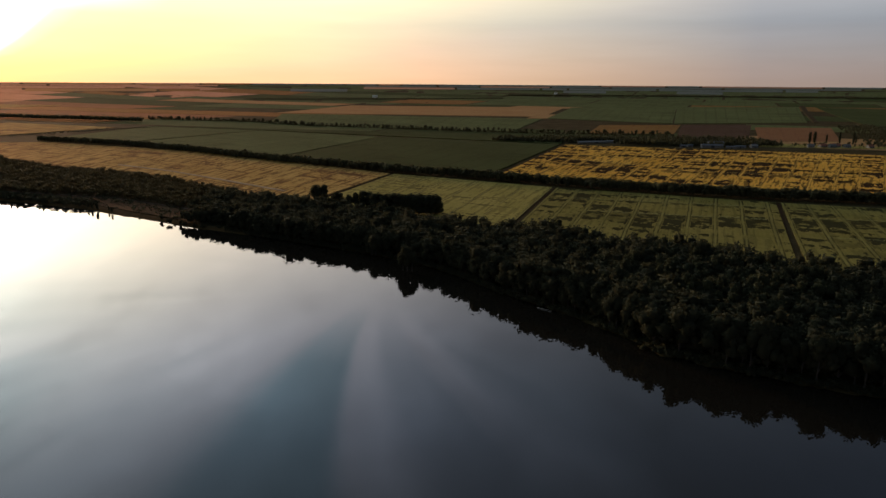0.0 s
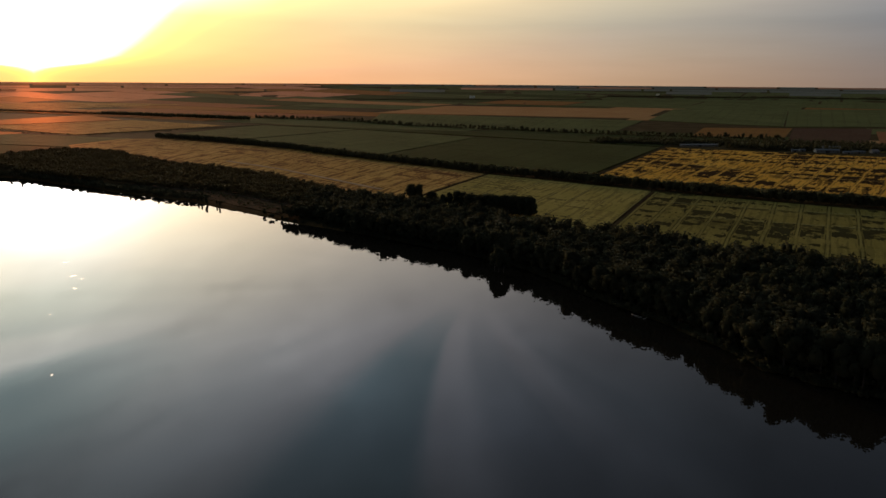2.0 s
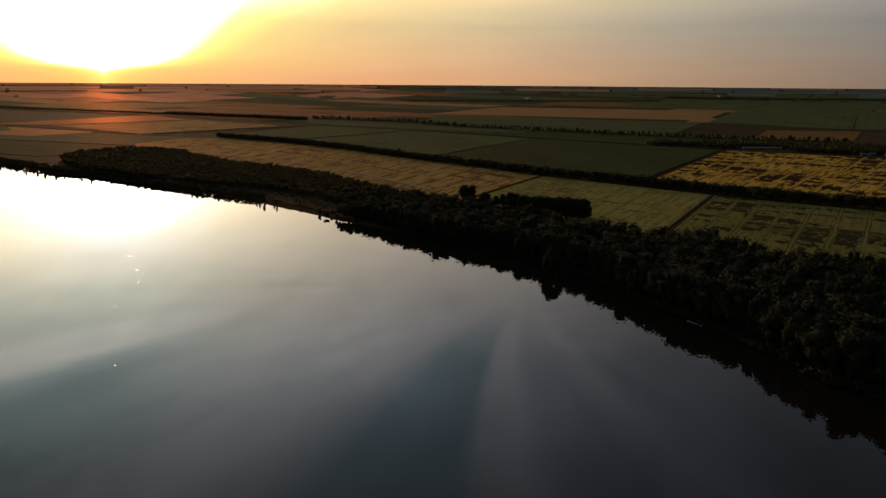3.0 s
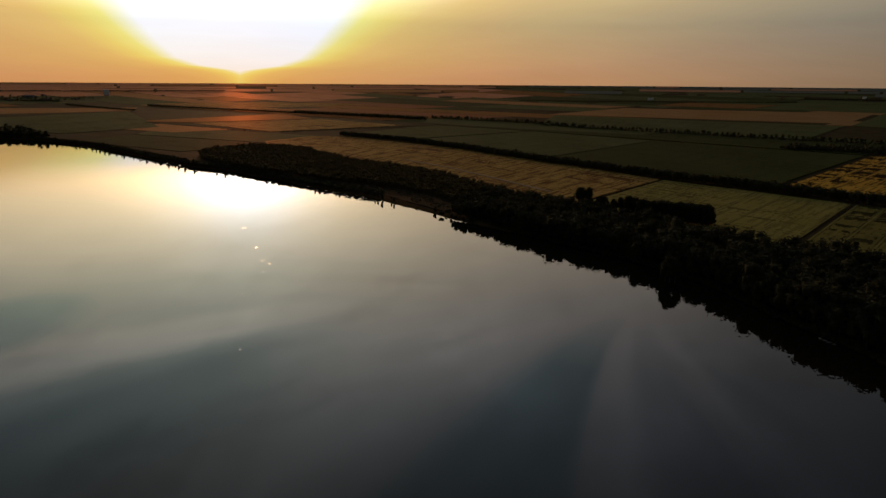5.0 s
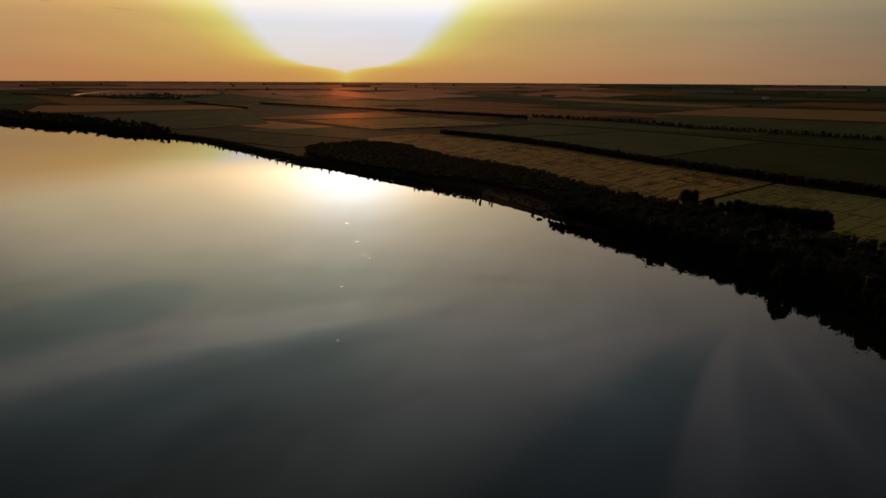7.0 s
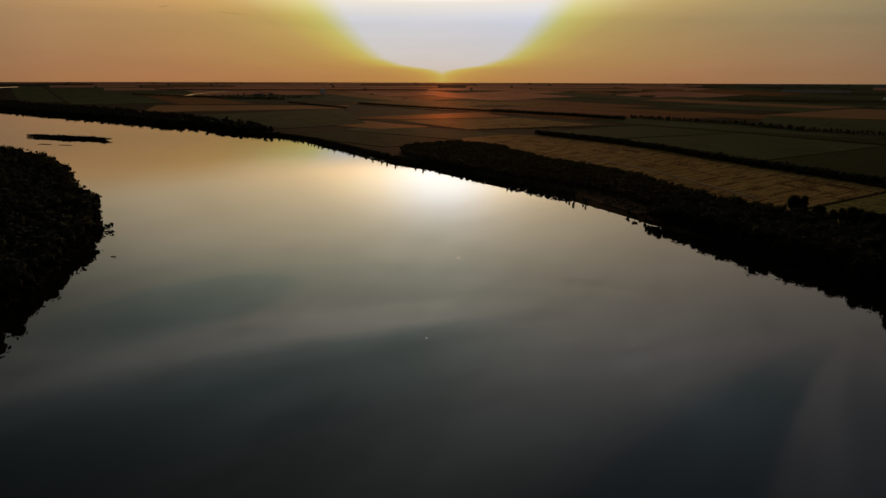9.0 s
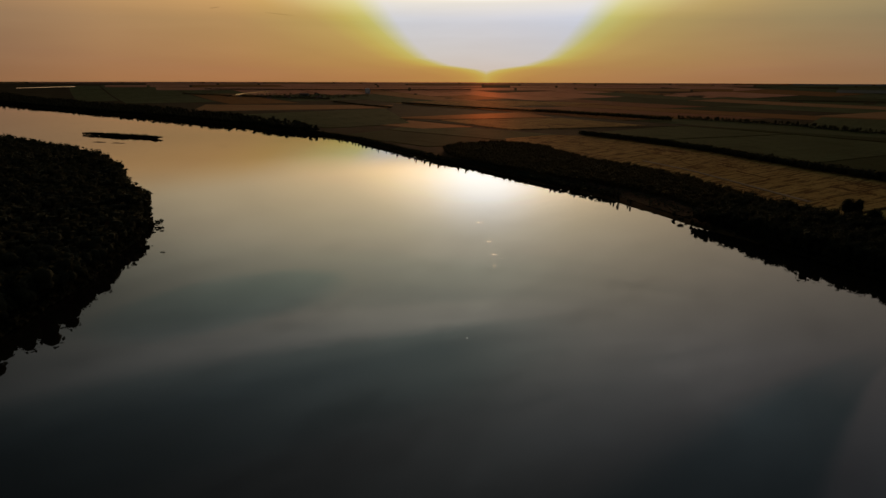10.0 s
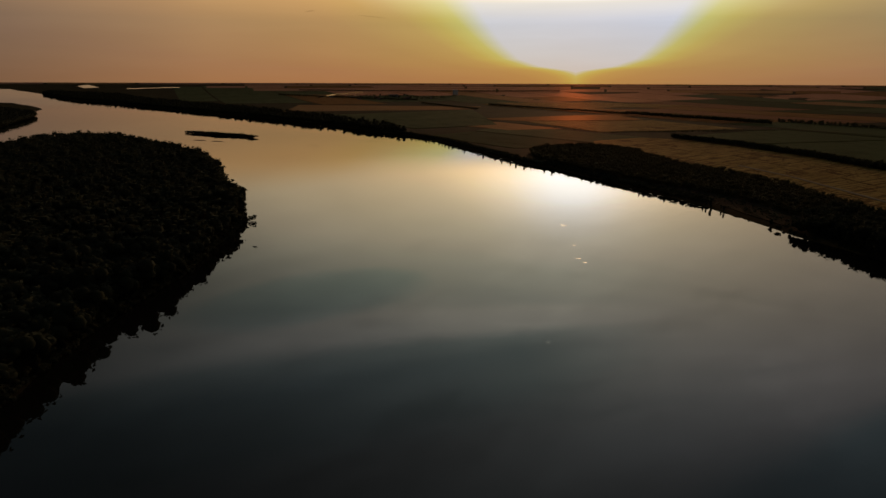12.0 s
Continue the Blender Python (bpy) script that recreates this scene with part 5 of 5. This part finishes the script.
def building(name, x, y, turn, length, width, eaves, ridge, wall_mat, roof_mat, label, windows=4, door=3.0, chimney=False):
    """A gabled building: walls up into the gables, two roof slopes with overhang, windows with sills and a door."""
    root = new(name)
    root.matrix_basis = pose(x, y, float(land(x, y)), 0, 0, turn)
    a, b = length / 2, width / 2
    bm = bmesh.new()
    box(bm, -a, a, -b, b, -0.5, eaves)
    for sx in (-a, a - 0.3):
        v = [bm.verts.new(q) for q in ((sx, -b, eaves), (sx, b, eaves), (sx, 0, ridge), (sx + 0.3, -b, eaves), (sx + 0.3, b, eaves), (sx + 0.3, 0, ridge))]
        for f in ((0, 2, 1), (3, 4, 5), (0, 3, 5, 2), (1, 2, 5, 4)):
            bm.faces.new([v[i] for i in f])
    bmesh.ops.recalc_face_normals(bm, faces=bm.faces)
    part("wall", bm, wall_mat, root)
    o, t = 0.6, 0.25
    drop = (ridge - eaves) / b * o
    bm = bmesh.new()
    for side in (-1, 1):
        v = [bm.verts.new(q) for q in ((-a - o, side * (b + o), eaves - drop), (a + o, side * (b + o), eaves - drop), (a + o, 0, ridge + 0.02), (-a - o, 0, ridge + 0.02),
                                       (-a - o, side * (b + o), eaves - drop + t), (a + o, side * (b + o), eaves - drop + t), (a + o, 0, ridge + t), (-a - o, 0, ridge + t))]
        for f in ((3, 2, 1, 0), (4, 5, 6, 7), (0, 1, 5, 4), (1, 2, 6, 5), (2, 3, 7, 6), (3, 0, 4, 7)):
            bm.faces.new([v[i] for i in f])
    bmesh.ops.recalc_face_normals(bm, faces=bm.faces)
    roof = part("roof", bm, roof_mat, root)
    for k in range(windows):
        wx = -a + length * (k + 0.5) / windows
        if abs(wx) < door / 2 + 1.0 and windows % 2:
            continue
        bm = bmesh.new()
        box(bm, wx - 0.6, wx + 0.6, -b - 0.05, -b + 0.1, eaves * 0.4, eaves * 0.4 + 1.2)
        win = part("window", bm, M["glass"], root)
        bm = bmesh.new()
        box(bm, wx - 0.72, wx + 0.72, -b - 0.12, -b, eaves * 0.4 - 0.12, eaves * 0.4)
        part("sill", bm, M["white"], win)
    bm = bmesh.new()
    box(bm, -door / 2, door / 2, -b - 0.08, -b + 0.1, 0, min(eaves - 0.4, door * 1.1 if door > 2 else 2.05))
    part("door", bm, M["dark"], root)
    if chimney:
        bm = bmesh.new()
        box(bm, a * 0.4, a * 0.4 + 0.7, -0.35, 0.35, ridge - 0.8, ridge + 1.0)
        part("chimney", bm, M["tile"], roof)
    return tagged(root, label, "building")


building("barn", 419, 1108, -3, 32, 10, 3.6, 5.4, M["white"], M["sheet"], "long pale barn with a grey sheet metal roof at the farm", 6, 5.0)
building("barn", 440, 1148, -3, 24, 11, 4.0, 6.5, M["white"], M["sheet"], "smaller pale barn with a grey sheet metal roof behind the farm", 4, 4.0)
building("barn", 254, 1180, 14, 62, 7, 2.6, 3.6, M["white"], M["white"], "very long low pale shed among the dark farm trees", 10, 4.0)
building("shed", 408, 1266, -4, 22, 8, 3.2, 4.8, M["white"], M["sheet"], "low pale shed behind the farm trees", 3, 3.0)
for x, y, l in ((376, 1112, 9), (389, 1120, 8), (462, 1106, 16), (444, 1095, 14)):
    building("shed", x, y, -3 + 8 * math.sin(x), l, 6, 2.6, 3.8, M["white"], M["sheet"], "small white shed in the farmyard", 2, 2.2)
building("farmhouse", 486, 1112, 12, 10, 8, 3.0, 5.4, M["white"], M["white"], "white farmhouse with a pale roof beside the barns", 4, 1.2, True)
for k, (x, y, l) in enumerate(((578, 1118, 9), (600, 1124, 11), (612, 1118, 10), (622, 1126, 12), (636, 1120, 9), (668, 1112, 9))):
    building("house", x, y, (-8, 10, 4, -14, 6, 12)[k], l, 8, 3.0, 5.8, M["white"], M["tile"] if k % 2 else M["sheet"], "small white house with a pitched roof in the hamlet", 3, 1.1, True)
building("cabin", -183, 560, 24, 9, 6, 2.8, 5.0, M["white"], M["sheet"], "small pale cabin among the trees above the grassy bank", 2, 1.0)
building("far_hall", -2850, 2290, 20, 46, 18, 8, 12, M["white"], M["sheet"], "white hall at the edge of the far village", 4, 5)
for k, (x, y) in enumerate(((-2700, 2080), (-2760, 2010), (-2640, 2190), (-2800, 2140), (-2700, 2260), (-2880, 2060), (-2590, 2310), (-2920, 2420), (-2960, 1990))):
    building("house", x, y, 25 * k, 16, 10, 4.5, 8.5, M["white"], M["tile"], "white house with a tiled roof in the far village", 3, 1.2)

column = Grove("poplar", "column", range(71, 74), 260, 0.045, M["leaf"], "slender dark columnar poplar beside the hamlet", "poplars by the hamlet")
for x, y, h in ((612, 1189, 19), (620, 1189, 20), (641, 1191, 15), (660, 1186, 20), (682, 1183, 19), (690, 1190, 12)):
    column.plant(x, y, 2.0, h, rng, 1.0)
column.done()
for poly, gap, hh, seed in (([(90, 1195), (230, 1160), (330, 1130), (400, 1125), (500, 1122), (545, 1135), (540, 1240), (420, 1270), (100, 1245)], 6.2, 8.5, 91), ([(560, 1130), (700, 1125), (720, 1160), (570, 1170)], 11, 5.5, 92),
                            ([(690, 1150), (740, 1090), (1000, 1500), (980, 1720), (900, 1640)], 12, 7, 93), ([(-3000, 1950), (-2550, 2150), (-2600, 2500), (-3050, 2300)], 26, 8, 94)):
    p = scatter(poly, gap, seed)
    near = np.min([np.maximum(np.abs(p[:, 0] - x) - a, np.abs(p[:, 1] - y) - b) for x, y, a, b in ((419, 1108, 20, 9), (440, 1148, 15, 9), (254, 1172, 36, 24), (408, 1266, 14, 9), (486, 1112, 10, 9))], axis=0)
    p = p[near > 0]
    forest("farm_trees", p, np.random.default_rng(seed).uniform(0.5, 1.15, len(p)) * hh, "full", M["hedge"], "dark trees crowded round the farm buildings", 18, 0.11, seed, 1.3, False, lobes=4)


def silo(x, y, h, r):
    root = new("silo")
    root.matrix_basis = pose(x, y, float(land(x, y)))
    for k in range(3):
        bm = bmesh.new()
        bmesh.ops.create_cone(bm, cap_ends=True, segments=20, radius1=r, radius2=r, depth=h, matrix=Matrix.Translation((k * 2.3 * r, 0, h / 2)))
        drum = part("drum", bm, M["bright"], root)
        bm = bmesh.new()
        bmesh.ops.create_cone(bm, cap_ends=True, segments=20, radius1=r * 1.05, radius2=0.4, depth=r * 0.7, matrix=Matrix.Translation((k * 2.3 * r, 0, h + r * 0.35)))
        part("cap", bm, M["bright"], drum)
    tagged(root, "row of white grain silos far out on the plain", "silo")


silo(615, 3990, 9, 2.6)
silo(-351, 3640, 9, 4)
silo(-2799, 2660, 24, 5)

# ------------------------------------------------------------ in the river
make_island("sandbar", BAR, 0.7, "low sandbar with a line of shrubs in the river", M["sand"], 7)
pts = scatter([tuple(q) for q in np.array(BAR) * 0.999], 3.2, 95)
forest("sandbar_shrubs", pts, np.random.default_rng(96).uniform(2.0, 5.5, len(pts)), "bush", M["leaf"], "dark shrubs crowding the low sandbar", 40, 0.11, 97, 1.1, False, 0.5)
make_island("mudflat", [(-1172, 508), (-1150, 512), (-1142, 517), (-1152, 520), (-1168, 514)], 0.25, "thin mudflat just above the water", M["sand"], 8)
make_island("mudflat_2", [(-1132, 519), (-1112, 524), (-1106, 530), (-1118, 532), (-1130, 525)], 0.25, "thin mudflat just above the water", M["sand"], 9)


def driftlog(x, y, turn, length):
    root = new("drift_log")
    root.matrix_basis = pose(x, y, 0.05, 0, 0, turn)
    rows = [(0, 0, -length / 2, 0.16), (0.05, 0.1, -length / 6, 0.24), (0, 0.05, length / 5, 0.22), (0.1, 0, length / 2, 0.08)]
    v, f = tube(rows, 8)
    v = np.array(v)[:, [2, 0, 1]]
    part("trunk", mesh_of("trunk", v, f, M["wood"], True), None, root)
    for k, (px, lean) in enumerate(((-length * 0.2, 0.7), (length * 0.1, -0.5), (length * 0.3, 0.4))):
        v, f = tube([(px, 0, 0.1, 0.08), (px + 0.2, lean * 0.6, 0.6, 0.05), (px + 0.5, lean, 1.1 + 0.2 * k, 0.02)], 5)
        part("branch", mesh_of("branch", v, f, M["wood"], True), None, root)
    tagged(root, "dark drift log with bare branches floating off the island", "log")


driftlog(-389, 202, 35, 3.4)


# a thin flat mirror ribbon for each pale streak on the river
def foam(x, y, turn, length, bend):
    n = 14
    bm = bmesh.new()
    prev = None
    for k in range(n + 1):
        t = k / n
        w = 0.24 * math.sin(math.pi * min(max(t, 0.04), 0.96)) + 0.06
        px, py = (t - 0.5) * length, bend * math.sin(math.pi * t) + 0.15 * math.sin(9 * t)
        ring = [bm.verts.new(q) for q in ((px, py - w, 0.012), (px, py, 0.02), (px, py + w, 0.012))]
        if prev:
            bm.faces.new((prev[0], ring[0], ring[1], prev[1]))
            bm.faces.new((prev[1], ring[1], ring[2], prev[2]))
        prev = ring
    me = bpy.data.meshes.new("foam_streak")
    bm.to_mesh(me)
    bm.free()
    me.materials.append(M["foam"])
    ob = new("foam_streak", me)
    ob.matrix_basis = pose(x, y, 0.02, 0, 0, turn)
    tagged(ob, "pale curved streak on the calm river", "foam", "foam streaks on the river")


for x, y, turn, l, bend in ((-302, 396, 40, 5.0, 1.2), (-260, 352, 40, 3.6, 0.4), (-237, 326, 60, 3.6, 0.9), (-230, 322, 20, 2.2, -0.4), (-222, 305, 40, 1.4, 0.2), (-164, 208, 40, 0.9, 0.1), (-208, 268, 30, 0.8, 0.1)):
    foam(x, y, turn, l, bend)


def fallen_tree(x, y, turn, length, seed):
    g = np.random.default_rng(seed)
    root = new("fallen_tree")
    root.matrix_basis = pose(x, y, 0.6, 0, 0, turn)
    v, f = tube([(0, 0, -length * 0.2, 0.3), (0.1, 0.1, length * 0.3, 0.24), (0.0, 0.3, length * 0.7, 0.14), (0.2, 0.3, length, 0.04)], 7)
    v = np.array(v)[:, [2, 0, 1]]
    v[:, 2] += v[:, 0] * 0.12
    part("trunk", mesh_of("trunk", v, f, M["bark"], True), None, root)
    for k in range(7):
        px = length * g.uniform(0.3, 0.95)
        d = g.normal(0, 1.3, 2)
        v, f = tube([(px, 0.2, px * 0.12, 0.09), (px + 0.5, d[0] * 0.5, px * 0.12 + 0.8, 0.05), (px + 0.9, d[0], px * 0.12 + 1.4 + abs(d[1]), 0.02)], 5)
        part("branch", mesh_of("branch", v, f, M["bark"], True), None, root)
    c = [(length * q, g.normal(0, 0.5), 0.5 + 0.12 * length * q + g.uniform(0, 1.6)) for q in (0.2, 0.35, 0.5, 0.6, 0.7, 0.8, 0.9, 1.0)]
    v, f, n = leaf_quads(g, c, [(0.75, 0.6, 0.55)] * 8, 240, 0.3)
    part("crown", mesh_of("crown", v, f, M["leaf"], True, normals=n), None, root)
    tagged(root, "dark tree fallen outwards over the water at the island", "tree")


for x, y, turn, l, seed in ((-466, 237, 25, 7, 1), (-463, 232, 8, 6, 2), (-458, 226, -12, 5, 3), (-471, 240, 50, 6, 4)):
    fallen_tree(x, y, turn, l, seed)


def driftwood(x, y, turn, length, k):
    v, f = tube([(0, 0, -length / 2, 0.12), (0.1 * k, 0.1, 0, 0.2), (0, 0.2, length / 2, 0.06)], 6)
    v = np.array(v)[:, [2, 0, 1]]
    ob = new("driftwood", mesh_of("driftwood", v, f, M["drift_pale"], True))
    ob.matrix_basis = pose(x, y, 0.2, 0, 0, turn)
    tagged(ob, "bleached piece of driftwood lying at the water's edge", "driftwood", "driftwood on the shore")


for k in range(9):
    driftwood(44 + 1.5 * k if k < 4 else 74 + 2.6 * k, 306 - 1.6 * k if k < 4 else 264 - 2.6 * (k - 3), -50 + 22 * k, 1.6 + 0.3 * (k % 3), k % 3 - 1)
